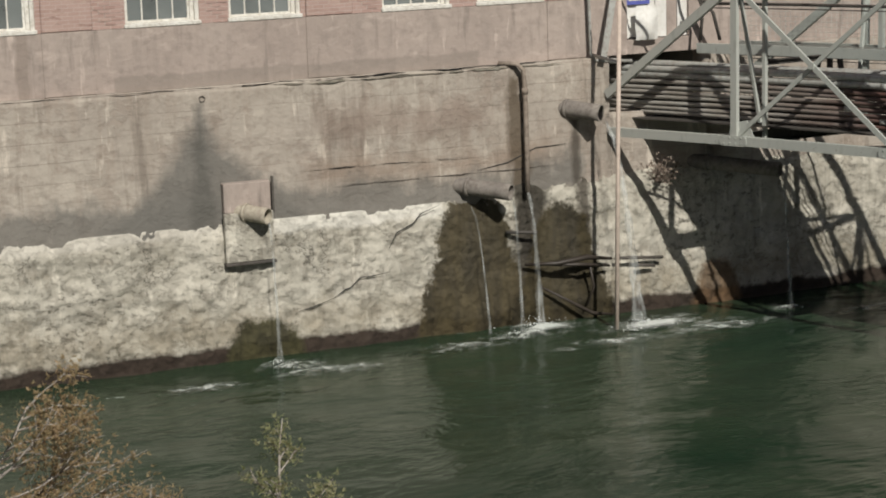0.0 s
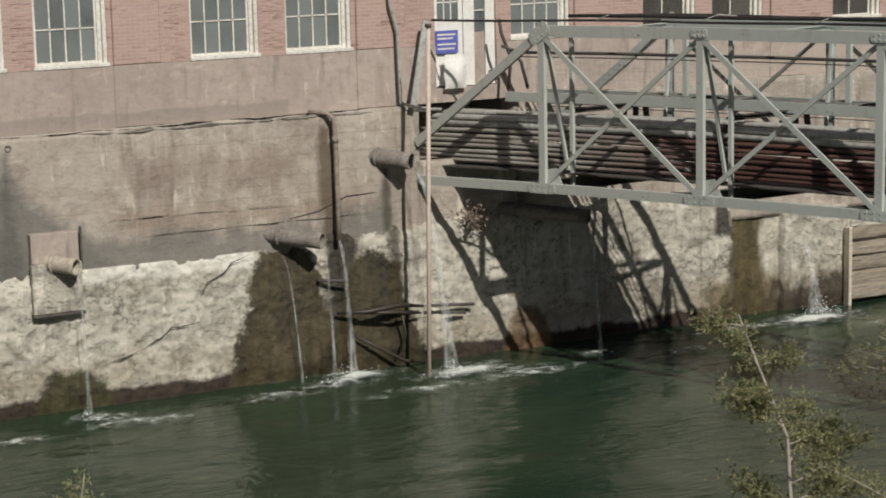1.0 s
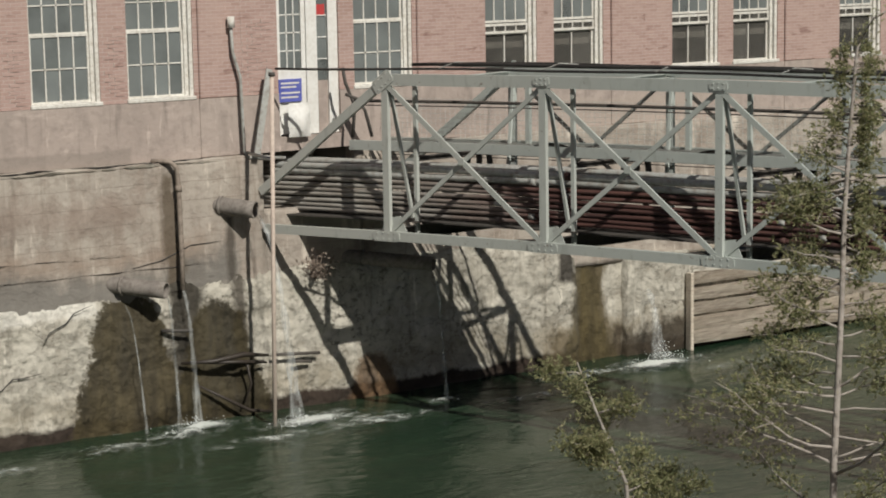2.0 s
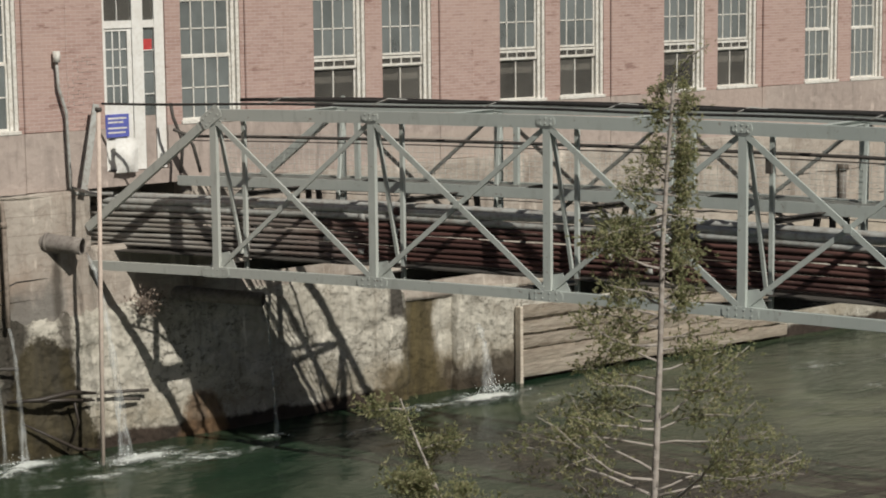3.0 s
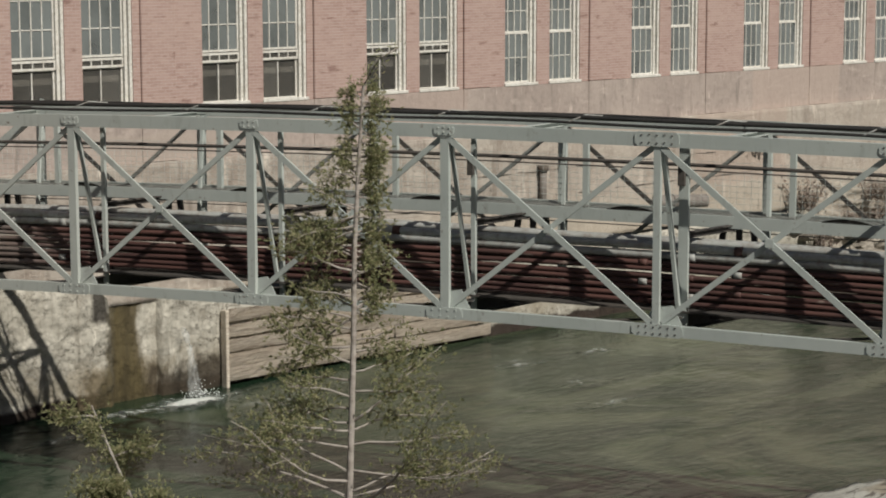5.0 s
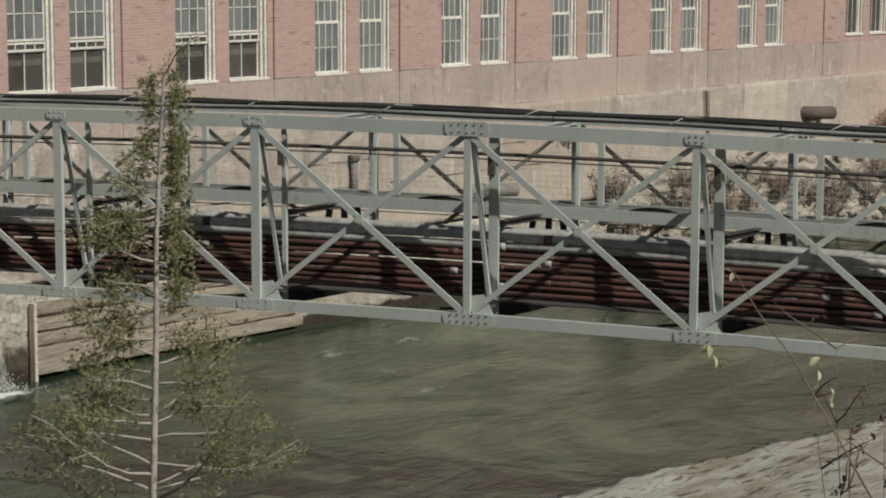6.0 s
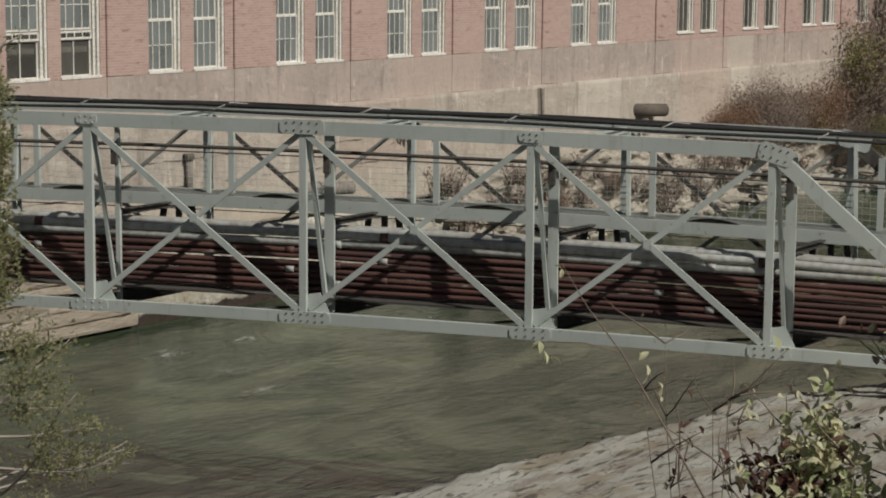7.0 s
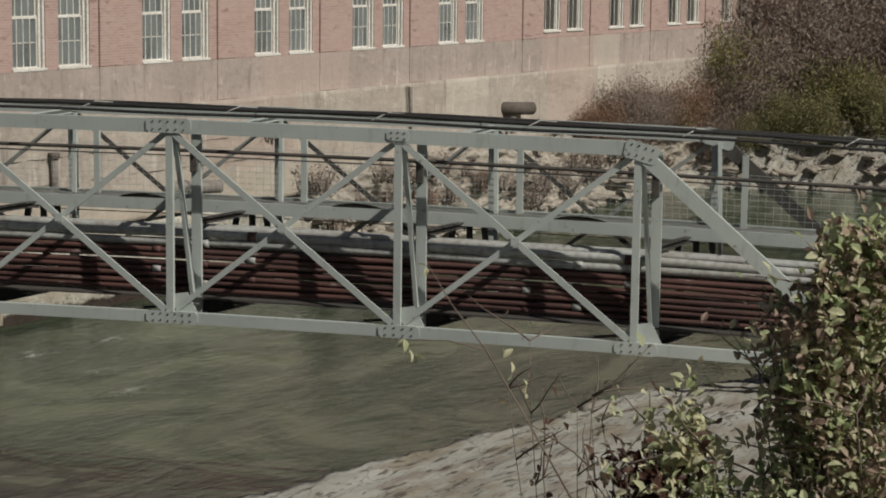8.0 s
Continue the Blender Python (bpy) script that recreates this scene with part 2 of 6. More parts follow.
    for x0, z0, rx, rz, lean, soft, colour, strength in domes:
        # a stain with a rounded head that widens towards the water, its edge eaten into flakes
        up_ = calc(tree, "DIVIDE", calc(tree, "MAXIMUM", calc(tree, "SUBTRACT", sep.outputs["Z"], z0), 0.0), rz)
        low = calc(tree, "MAXIMUM", calc(tree, "SUBTRACT", z0, sep.outputs["Z"]), 0.0)
        dx = calc(tree, "DIVIDE", calc(tree, "ABSOLUTE", calc(tree, "SUBTRACT", sep.outputs["X"], x0)), calc(tree, "ADD", rx, calc(tree, "MULTIPLY", low, lean)))
        d = calc(tree, "SUBTRACT", 1.0, calc(tree, "SQRT", calc(tree, "ADD", calc(tree, "MULTIPLY", dx, dx), calc(tree, "MULTIPLY", up_, up_))))
        eaten = node(tree, "ShaderNodeTexNoise", Scale=3.0, Detail=9, Roughness=0.75)
        wire(tree, vec, eaten.inputs["Vector"])
        d = calc(tree, "ADD", d, calc(tree, "MULTIPLY", calc(tree, "SUBTRACT", eaten.outputs["Fac"], 0.5), 0.9))
        tone = mixed(tree, speckle(tree, where(tree, (2.5, 1, 0.5)), 1.3, lo=0.4, hi=0.62), colour, tuple(0.5 * x for x in colour))
        col = mixed(tree, calc(tree, "MULTIPLY", calc(tree, "DIVIDE", d, soft, clamp=True), strength), col, tone)
    wire(tree, col, bsdf.inputs["Base Color"])
    relief(tree, bsdf, height, bump, 0.05)
    return m


BRICK = brick_material()
CONCRETE = wall_material("old_concrete_band", (0.41, 0.345, 0.31), (0.355, 0.295, 0.265), (0.295, 0.25, 0.225), lines=False, bump=0.3, stains=(
    (9.0, 16.4, 5.2, 5.62, 0.05, (0.25, 0.215, 0.19), 0.65),
    (7.2, 7.5, 5.2, 6.6, 0.06, (0.22, 0.18, 0.155), 0.6),
    (26.5, 31.0, 5.2, 6.0, 0.12, (0.42, 0.355, 0.31), 0.6),
    (34.0, 38.5, 5.6, 6.6, 0.12, (0.42, 0.33, 0.29), 0.5),
    (50.5, 55.0, 5.2, 6.6, 0.10, (0.44, 0.35, 0.305), 0.6),
    (67.3, 71.3, 5.2, 6.6, 0.08, (0.45, 0.34, 0.295), 0.45),
    (71.3, 73.5, 5.2, 6.6, 0.08, (0.48, 0.42, 0.36), 0.6),
))
PLASTER = wall_material("stained_concrete_wall", (0.435, 0.39, 0.34), (0.36, 0.317, 0.277), (0.305, 0.252, 0.21), spots=(0.22, 0.15, 0.115), spot_amount=0.2, stains=(
    (12.4, 17.9, 2.9, 3.9, 0.5, (0.27, 0.205, 0.16), 0.7),
    (12.9, 16.6, 3.9, 4.8, 0.5, (0.22, 0.165, 0.135), 0.6),
    (5.0, 18.6, 2.0, 3.42, 0.35, (0.165, 0.158, 0.145), 0.8),
    (16.85, 17.35, 1.0, 5.2, 0.2, (0.10, 0.075, 0.05), 0.85),
    (30.0, 60.0, 1.0, 3.6, 0.8, (0.44, 0.385, 0.315), 0.7),
    (40.0, 90.0, 2.9, 5.6, 0.6, (0.47, 0.405, 0.35), 0.35),
    (47.5, 52.0, 3.2, 5.6, 0.10, (0.40, 0.31, 0.26), 0.5),
    (60.4, 63.3, 3.5, 5.6, 0.12, (0.55, 0.50, 0.43), 0.5),
    (67.4, 71.2, 3.4, 5.6, 0.10, (0.47, 0.355, 0.30), 0.45),
    (71.3, 72.9, 2.8, 5.6, 0.08, (0.54, 0.49, 0.42), 0.65),
    (57.9, 58.2, 3.9, 5.25, 0.08, (0.10, 0.08, 0.06), 0.8),
), fans=(
    (10.55, 5.1, 0.12, 0.50, 0.4, (0.16, 0.153, 0.14), 0.9),
    (10.55, 5.05, 0.14, 0.05, 0.18, (0.115, 0.11, 0.10), 0.8),
    # Dark run under the high outfall, the standpipe's shadow painted in with it.
    (18.4, 4.1, 0.12, 0.0, 0.12, (0.06, 0.05, 0.04), 0.8),
))
WHITE_WALL = wall_material("spalled_cream_concrete", (0.495, 0.47, 0.41), (0.42, 0.395, 0.337), (0.35, 0.32, 0.265), lines=False, spots=(0.27, 0.23, 0.18), spot_amount=0.26, bump=0.62, spalled=True, domes=(
    (16.05, 1.7, 0.85, 1.15, 0.32, 0.10, (0.068, 0.053, 0.024), 0.95),
    (18.0, 1.45, 0.75, 1.05, 0.38, 0.12, (0.052, 0.041, 0.018), 0.95),
    (11.6, 0.1, 0.85, 0.75, 0.4, 0.2, (0.060, 0.055, 0.022), 0.95),
    (21.6, 0.2, 0.55, 0.8, 0.5, 0.25, (0.17, 0.10, 0.05), 0.85),
    (27.2, 1.0, 0.5, 2.2, 0.5, 0.25, (0.10, 0.078, 0.034), 0.85),
), stains=(
    (-5.0, 60.0, 0.0, 1.2, 0.7, (0.27, 0.23, 0.165), 0.6),
    (-5.0, 60.0, -2.0, 0.34, 0.09, (0.030, 0.018, 0.012), 0.97),
    (11.8, 15.5, 2.36, 4.0, 0.10, (0.70, 0.68, 0.62), 0.8),
    (4.0, 10.9, 2.45, 4.0, 0.10, (0.62, 0.59, 0.53), 0.6),
    (16.85, 17.7, -2.0, 3.3, 0.22, (0.026, 0.021, 0.014), 0.92),
    # Lower end of that dark run, again with the standpipe's shadow in its colour.
    (18.3, 18.75, -2.0, 3.6, 0.18, (0.05, 0.04, 0.03), 0.85),
    (25.9, 28.8, -2.0, 1.1, 0.5, (0.13, 0.10, 0.055), 0.8),
    (27.9, 30.3, -2.0, 0.85, 0.3, (0.05, 0.038, 0.025), 0.9),
    # Near-black patch that paints in the dark of a hole.
    (26.35, 26.95, 1.85, 2.95, 0.12, (0.025, 0.02, 0.016), 0.9),
    (26.95, 27.9, -2.0, 3.0, 0.14, (0.10, 0.075, 0.032), 0.9),
))
LEDGE = plain("flaking_white_ledge", (0.62, 0.59, 0.52), (0.5, 0.46, 0.4), (0.3, 0.27, 0.23), big=1.2, fine=5)
def steel_material():
    m, tree, bsdf = blank("grey_green_bridge_paint", 0.55)
    vec = where(tree)
    geo = tree.nodes.new("ShaderNodeNewGeometry")
    sep = tree.nodes.new("ShaderNodeSeparateXYZ")
    wire(tree, geo.outputs["Position"], sep.inputs["Vector"])
    col = mixed(tree, speckle(tree, vec, 0.8, lo=0.35, hi=0.65), (0.405, 0.445, 0.425), (0.46, 0.50, 0.475))
    # Paint turns a warmer grey towards the mill end.
    mill_end = node(tree, "ShaderNodeMapRange", From_Min=24.5, From_Max=18.0)
    wire(tree, calc(tree, "ADD", sep.outputs["X"], calc(tree, "MULTIPLY", speckle(tree, vec, 0.5, lo=0, hi=1), 1.5)), mill_end.inputs["Value"])
    col = mixed(tree, mill_end.outputs["Result"], col, (0.47, 0.465, 0.43))
    # chips, runs of rust and grime
    col = mixed(tree, calc(tree, "MULTIPLY", speckle(tree, where(tree, (2, 2, 0.5)), 3.0, lo=0.56, hi=0.7), 0.5), col, (0.30, 0.31, 0.285))
    col = mixed(tree, calc(tree, "MULTIPLY", speckle(tree, vec, 7.0, detail=7, rough=0.7, lo=0.63, hi=0.68), 0.75), col, (0.15, 0.10, 0.075))
    wire(tree, col, bsdf.inputs["Base Color"])
    relief(tree, bsdf, speckle(tree, vec, 5, lo=0.2, hi=0.8), 0.12, 0.015)
    return m


STEEL = steel_material()
# Dark steel; on the far truss it also stands in for shade.
STEEL_DARK = plain("weathered_and_shaded_steel", (0.06, 0.058, 0.055), (0.09, 0.08, 0.07), (0.04, 0.03, 0.025), rough=0.7, fine=12)
DECK = plain("grey_deck_plate", (0.27, 0.285, 0.27), (0.33, 0.335, 0.31), (0.2, 0.18, 0.15), rough=0.65, big=0.7, fine=8)
def rust_material():
    """Old pipes: grey paint near the mill, bare red-brown rust further along."""
    m, tree, bsdf = blank("rusty_red_pipe", 0.7)
    vec = where(tree, (0.25, 1, 1), True)
    grain = where(tree, (1, 4, 4), True)
    red = mixed(tree, speckle(tree, vec, 2.5, lo=0.4, hi=0.6), (0.062, 0.029, 0.026), (0.105, 0.048, 0.04))
    red = mixed(tree, calc(tree, "MULTIPLY", speckle(tree, grain, 1.6, lo=0.6, hi=0.68), 0.8), red, (0.26, 0.2, 0.17))
    grey = mixed(tree, speckle(tree, grain, 1.5, lo=0.4, hi=0.6), (0.34, 0.325, 0.30), (0.25, 0.225, 0.2))
    sep = tree.nodes.new("ShaderNodeSeparateXYZ")
    wire(tree, tree.nodes.new("ShaderNodeTexCoord").outputs["Object"], sep.inputs["Vector"])
    r = node(tree, "ShaderNodeMapRange", From_Min=0.5, From_Max=4.0)
    wire(tree, calc(tree, "ADD", sep.outputs["X"], calc(tree, "MULTIPLY", speckle(tree, grain, 0.8, lo=0.2, hi=0.8), 2.0)), r.inputs["Value"])
    wire(tree, mixed(tree, r.outputs["Result"], grey, red), bsdf.inputs["Base Color"])
    relief(tree, bsdf, speckle(tree, grain, 12, lo=0.2, hi=0.8), 0.3, 0.01)
    return m


RUST = rust_material()
GREYPIPE = plain("grey_painted_pipe", (0.43, 0.445, 0.43), (0.35, 0.35, 0.33), (0.20, 0.16, 0.13), rough=0.55, big=0.7, fine=8, vary=0.2)
OLDPIPE = plain("encrusted_drain_pipe", (0.20, 0.18, 0.165), (0.27, 0.245, 0.22), (0.11, 0.09, 0.075), rough=0.85, big=2, fine=12)
BROWNPIPE = plain("dark_brown_pipe", (0.10, 0.085, 0.07), (0.14, 0.115, 0.095), (0.06, 0.05, 0.042), rough=0.85, big=2, fine=12)
CLAYPIPE = plain("rust_streaked_downpipe", (0.34, 0.29, 0.245), (0.25, 0.205, 0.17), (0.10, 0.075, 0.06), rough=0.85, big=1.3, fine=9)
PALEPIPE = plain("pale_clay_pipe", (0.46, 0.42, 0.34), (0.38, 0.34, 0.28), (0.25, 0.21, 0.17), rough=0.8, big=3, fine=12)
PINKPIPE = plain("faded_pink_pole_paint", (0.62, 0.52, 0.45), (0.54, 0.45, 0.39), (0.42, 0.34, 0.29), rough=0.7, big=1.5, fine=9)
WHITE = plain("chalky_white_paint", (0.73, 0.72, 0.68), (0.62, 0.60, 0.555), (0.42, 0.38, 0.33), rough=0.7, big=2.5, fine=15, bump=0.15)
CLEAN_WHITE = plain("bright_white_door_paint", (0.78, 0.78, 0.76), (0.69, 0.68, 0.65), (0.62, 0.6, 0.56), rough=0.6, big=2.0, fine=12, bump=0.1)
BLACK = plain("black_cable", (0.022, 0.021, 0.02), (0.04, 0.038, 0.035), rough=0.6, fine=15, bump=0)
TIMBER = plain("sun_bleached_timber", (0.61, 0.555, 0.475), (0.52, 0.455, 0.375), (0.29, 0.22, 0.175), rough=0.9, big=1.2, fine=6, stretch=(0.5, 3, 5), bump=0.8, vary=0.3)
ROCK = plain("layered_pale_rock", (0.38, 0.345, 0.295), (0.27, 0.24, 0.20), (0.10, 0.085, 0.07), rough=0.95, big=0.9, fine=5, stretch=(0.8, 1, 3.2), bump=1.0, vary=0.35)
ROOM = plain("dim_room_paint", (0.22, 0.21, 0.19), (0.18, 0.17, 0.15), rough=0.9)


def ground_material(name, soil_0, soil_1):
    """Pale rock by the river, dry soil and leaf litter higher up."""
    m, tree, bsdf = blank(name, 0.95)
    vec = where(tree)
    geo = tree.nodes.new("ShaderNodeNewGeometry")
    sep = tree.nodes.new("ShaderNodeSeparateXYZ")
    wire(tree, geo.outputs["Position"], sep.inputs["Vector"])
    rock = mixed(tree, speckle(tree, vec, 0.5, lo=0.35, hi=0.65), (0.405, 0.40, 0.36), (0.305, 0.295, 0.255))
    rock = mixed(tree, calc(tree, "MULTIPLY", speckle(tree, where(tree, (0.7, 1.6, 1), spin=58), 0.9, detail=6, lo=0.5, hi=0.62), 0.6), rock, (0.21, 0.165, 0.10))
    rock = mixed(tree, calc(tree, "MULTIPLY", speckle(tree, where(tree, (0.5, 2.6, 2), spin=58), 1.6, detail=8, lo=0.52, hi=0.64), 0.75), rock, (0.22, 0.18, 0.145))
    rock = mixed(tree, calc(tree, "MULTIPLY", speckle(tree, where(tree, (0.6, 3.0, 2), spin=58), 3.2, detail=8, lo=0.555, hi=0.60), 0.85), rock, (0.075, 0.062, 0.05))
    crack = node(tree, "ShaderNodeTexVoronoi", Scale=1.3)
    crack.feature = "DISTANCE_TO_EDGE"
    bent = node(tree, "ShaderNodeTexNoise", Scale=2.0, Detail=5)
    wire(tree, vec, bent.inputs["Vector"])
    shift = tree.nodes.new("ShaderNodeVectorMath")
    wire(tree, where(tree, (0.8, 2.2, 1)), shift.inputs[0])
    wire(tree, bent.outputs["Color"], shift.inputs[1])
    wire(tree, shift.outputs["Vector"], crack.inputs["Vector"])
    gap = calc(tree, "SUBTRACT", 1.0, calc(tree, "DIVIDE", crack.outputs["Distance"], 0.02), clamp=True)
    rock = mixed(tree, calc(tree, "MULTIPLY", gap, 0.75), rock, (0.10, 0.08, 0.065))
    soil = mixed(tree, speckle(tree, vec, 0.4, lo=0.4, hi=0.6), (0.17, 0.135, 0.09), (0.10, 0.095, 0.05))
    soil = mixed(tree, speckle(tree, vec, 3.0, lo=0.5, hi=0.7), soil, (0.22, 0.17, 0.11))
    up = calc(tree, "ADD", sep.outputs["Z"], calc(tree, "MULTIPLY", speckle(tree, vec, 0.8, lo=0, hi=1), 1.2))
    r = node(tree, "ShaderNodeMapRange", From_Min=soil_0, From_Max=soil_1)
    wire(tree, up, r.inputs["Value"])
    col = mixed(tree, r.outputs["Result"], rock, soil)
    wire(tree, col, bsdf.inputs["Base Color"])
    relief(tree, bsdf, calc(tree, "ADD", speckle(tree, where(tree, (0.5, 2.6, 2), spin=58), 1.6, detail=8, lo=0.3, hi=0.7), speckle(tree, vec, 9, lo=0.2, hi=0.8)), 0.3, 0.05)
    return m


GROUND = ground_material("rock_and_dry_soil", 4.6, 5.4)
FAR_GROUND = ground_material("rock_ledge_and_brown_soil", 2.7, 3.5)


def water_material():
    m, tree, bsdf = blank("murky_green_river_water", 0.08)
    vec = where(tree, (0.5, 1.0, 1))
    geo = tree.nodes.new("ShaderNodeNewGeometry")
    sep = tree.nodes.new("ShaderNodeSeparateXYZ")
    wire(tree, geo.outputs["Position"], sep.inputs["Vector"])
    col = mixed(tree, speckle(tree, vec, 0.16, detail=3, lo=0.42, hi=0.6), (0.014, 0.032, 0.018), (0.028, 0.046, 0.027))
    silty = node(tree, "ShaderNodeMapRange", From_Min=25.0, From_Max=34.0)
    wire(tree, calc(tree, "SUBTRACT", sep.outputs["X"], calc(tree, "MULTIPLY", sep.outputs["Y"], 0.6)), silty.inputs["Value"])
    # boils of silty water with drawn-out edges
    swirl = node(tree, "ShaderNodeTexNoise", Scale=0.20, Detail=5, Roughness=0.55, Distortion=2.4)
    wire(tree, where(tree, (0.55, 0.9, 1), spin=20), swirl.inputs["Vector"])
    murk = node(tree, "ShaderNodeMapRange", From_Min=0.46, From_Max=0.60)
    wire(tree, swirl.outputs["Fac"], murk.inputs["Value"])
    col = mixed(tree, calc(tree, "MULTIPLY", silty.outputs["Result"], murk.outputs["Result"]), col, (0.066, 0.086, 0.050))
    fleck = speckle(tree, where(tree, (0.45, 1.3, 1)), 1.5, detail=8, rough=0.72, lo=0.645, hi=0.70)
    near = node(tree, "ShaderNodeMapRange", From_Min=-5.5, From_Max=-1.0)
    wire(tree, sep.outputs["Y"], near.inputs["Value"])
    fleck = calc(tree, "MULTIPLY", fleck, near.outputs["Result"])
    col = mixed(tree, calc(tree, "MULTIPLY", fleck, 0.8), col, (0.5, 0.55, 0.52))
    wire(tree, col, bsdf.inputs["Base Color"])
    wire(tree, calc(tree, "ADD", 0.10, calc(tree, "MULTIPLY", fleck, 0.5)), bsdf.inputs["Roughness"])
    bsdf.inputs["IOR"].default_value = 1.33
    bsdf.inputs["Specular IOR Level"].default_value = 0.36
    big = node(tree, "ShaderNodeTexNoise", Scale=0.45, Detail=3, Roughness=0.45, Distortion=0.6)
    wire(tree, where(tree, (0.7, 1.0, 1)), big.inputs["Vector"])
    small = node(tree, "ShaderNodeTexNoise", Scale=3.2, Detail=4, Roughness=0.55, Distortion=0.4)
    wire(tree, where(tree, (0.6, 1.3, 1), spin=15), small.inputs["Vector"])
    # smooth on the boils, ruffled between them and along the walls
    calm = node(tree, "ShaderNodeMapRange", From_Min=0.58, From_Max=0.42)
    wire(tree, swirl.outputs["Fac"], calm.inputs["Value"])
    # dark drawn-out lines where the currents shear
    shear = speckle(tree, where(tree, (0.22, 1.6, 1), spin=14), 1.0, detail=6, rough=0.6, lo=0.54, hi=0.66)
    col = mixed(tree, calc(tree, "MULTIPLY", calc(tree, "MULTIPLY", shear, silty.outputs["Result"]), 0.75), col, (0.012, 0.024, 0.015))
    wire(tree, col, bsdf.inputs["Base Color"])
    ripple = calc(tree, "MULTIPLY", small.outputs["Fac"], calc(tree, "ADD", 0.10, calc(tree, "MULTIPLY", calm.outputs["Result"], 0.20)))
    relief(tree, bsdf, calc(tree, "ADD", calc(tree, "MULTIPLY", big.outputs["Fac"], 0.9), ripple), 0.5, 0.3)
    return m


def foam_material(name, core, cover=0.95):
    m, tree, bsdf = blank(name, 0.6)
    vec = where(tree, (0.7, 1, 1))
    wire(tree, mixed(tree, speckle(tree, vec, 3, lo=0.3, hi=0.7), (0.75, 0.78, 0.76), (0.5, 0.55, 0.52)), bsdf.inputs["Base Color"])
    fleck = speckle(tree, vec, 4.0, detail=8, rough=0.75, lo=0.5, hi=0.66)
    at = tree.nodes.new("ShaderNodeTexCoord")
    ln = tree.nodes.new("ShaderNodeVectorMath")
    ln.operation = "LENGTH"
    wire(tree, at.outputs["Object"], ln.inputs[0])
    fade = calc(tree, "SUBTRACT", 1.15, ln.outputs["Value"], clamp=True)
    wire(tree, calc(tree, "MULTIPLY", calc(tree, "POWER", fade, 0.8), calc(tree, "ADD", calc(tree, "MULTIPLY", fleck, cover), calc(tree, "MULTIPLY", calc(tree, "POWER", fade, 5.0), core)), clamp=True), bsdf.inputs["Alpha"])
    return m


def stream_material():
    m, tree, bsdf = blank("falling_water", 0.25)
    wire(tree, mixed(tree, 0.5, (0.75, 0.78, 0.78), (0.6, 0.64, 0.64)), bsdf.inputs["Base Color"])
    wire(tree, calc(tree, "MULTIPLY", speckle(tree, where(tree, (14, 14, 1.6)), 1.0, lo=0.4, hi=0.7), 0.42), bsdf.inputs["Alpha"])
    return m


def glass_material(name, tint, clear):
    """Old window glass: partly seen through, with a film of dust and a gloss."""
    m, tree, bsdf = blank(name, 0.06)
    info = tree.nodes.new("ShaderNodeObjectInfo")
    dust = mixed(tree, speckle(tree, where(tree), 1.4, lo=0.35, hi=0.65), tint, tuple(0.6 * x for x in tint))
    wire(tree, mixed(tree, calc(tree, "MULTIPLY", info.outputs["Random"], 0.7), dust, tuple(1.5 * x for x in tint)), bsdf.inputs["Base Color"])
    bsdf.inputs["Alpha"].default_value = 1 - clear
    relief(tree, bsdf, speckle(tree, where(tree), 1.5, lo=0, hi=1), 0.08, 0.03)
    return m


FOAM_SOLID = plain("white_water_drops", (0.75, 0.78, 0.78), (0.65, 0.69, 0.68), rough=0.3, bump=0)
WATER = water_material()
FOAM = foam_material("thin_white_foam", 0.25)
FOAM_FAINT = foam_material("faint_foam_lines", 0.0, 0.5)
FOAM_STRONG = foam_material("churned_white_foam", 2.2)
STREAM = stream_material()
GLASS = glass_material("dusty_window_glass", (0.165, 0.182, 0.182), 0.25)
GLASS_DARK = glass_material("dark_window_glass", (0.085, 0.082, 0.075), 0.35)


def leaf_material(name, a, b, c):
    m, tree, bsdf = blank(name, 0.6)
    geo = tree.nodes.new("ShaderNodeNewGeometry")
    ramp = tree.nodes.new("ShaderNodeValToRGB")
    ramp.color_ramp.elements[0].color, ramp.color_ramp.elements[1].color = (*a, 1), (*c, 1)
    ramp.color_ramp.elements.new(0.5).color = (*b, 1)
    wire(tree, geo.outputs["Random Per Island"], ramp.inputs["Fac"])
    wire(tree, ramp.outputs["Color"], bsdf.inputs["Base Color"])
    thin = tree.nodes.new("ShaderNodeBsdfTranslucent")
    wire(tree, ramp.outputs["Color"], thin.inputs["Color"])
    mix = node(tree, "ShaderNodeMixShader", Fac=0.42)
    wire(tree, bsdf.outputs["BSDF"], mix.inputs[1])
    wire(tree, thin.outputs["BSDF"], mix.inputs[2])
    wire(tree, mix.outputs["Shader"], tree.nodes["Material Output"].inputs["Surface"])
    return m


CONIFER = leaf_material("conifer_foliage", (0.175, 0.20, 0.088), (0.295, 0.305, 0.155), (0.41, 0.37, 0.225))
CONIFER_BROWN = leaf_material("brown_tinged_conifer_foliage", (0.24, 0.20, 0.10), (0.38, 0.29, 0.16), (0.48, 0.34, 0.21))
BARK = plain("pale_grey_bark", (0.43, 0.39, 0.36), (0.32, 0.29, 0.26), (0.25, 0.21, 0.18), rough=0.95, big=8, fine=40, bump=0.4)
WET_WOOD = plain("wet_dark_driftwood", (0.045, 0.035, 0.028), (0.03, 0.024, 0.02), rough=0.5, big=4, fine=20, bump=0.2)
TWIG = plain("dark_twig_bark", (0.19, 0.15, 0.12), (0.13, 0.10, 0.08), rough=0.95, big=8, fine=40, bump=0.2)
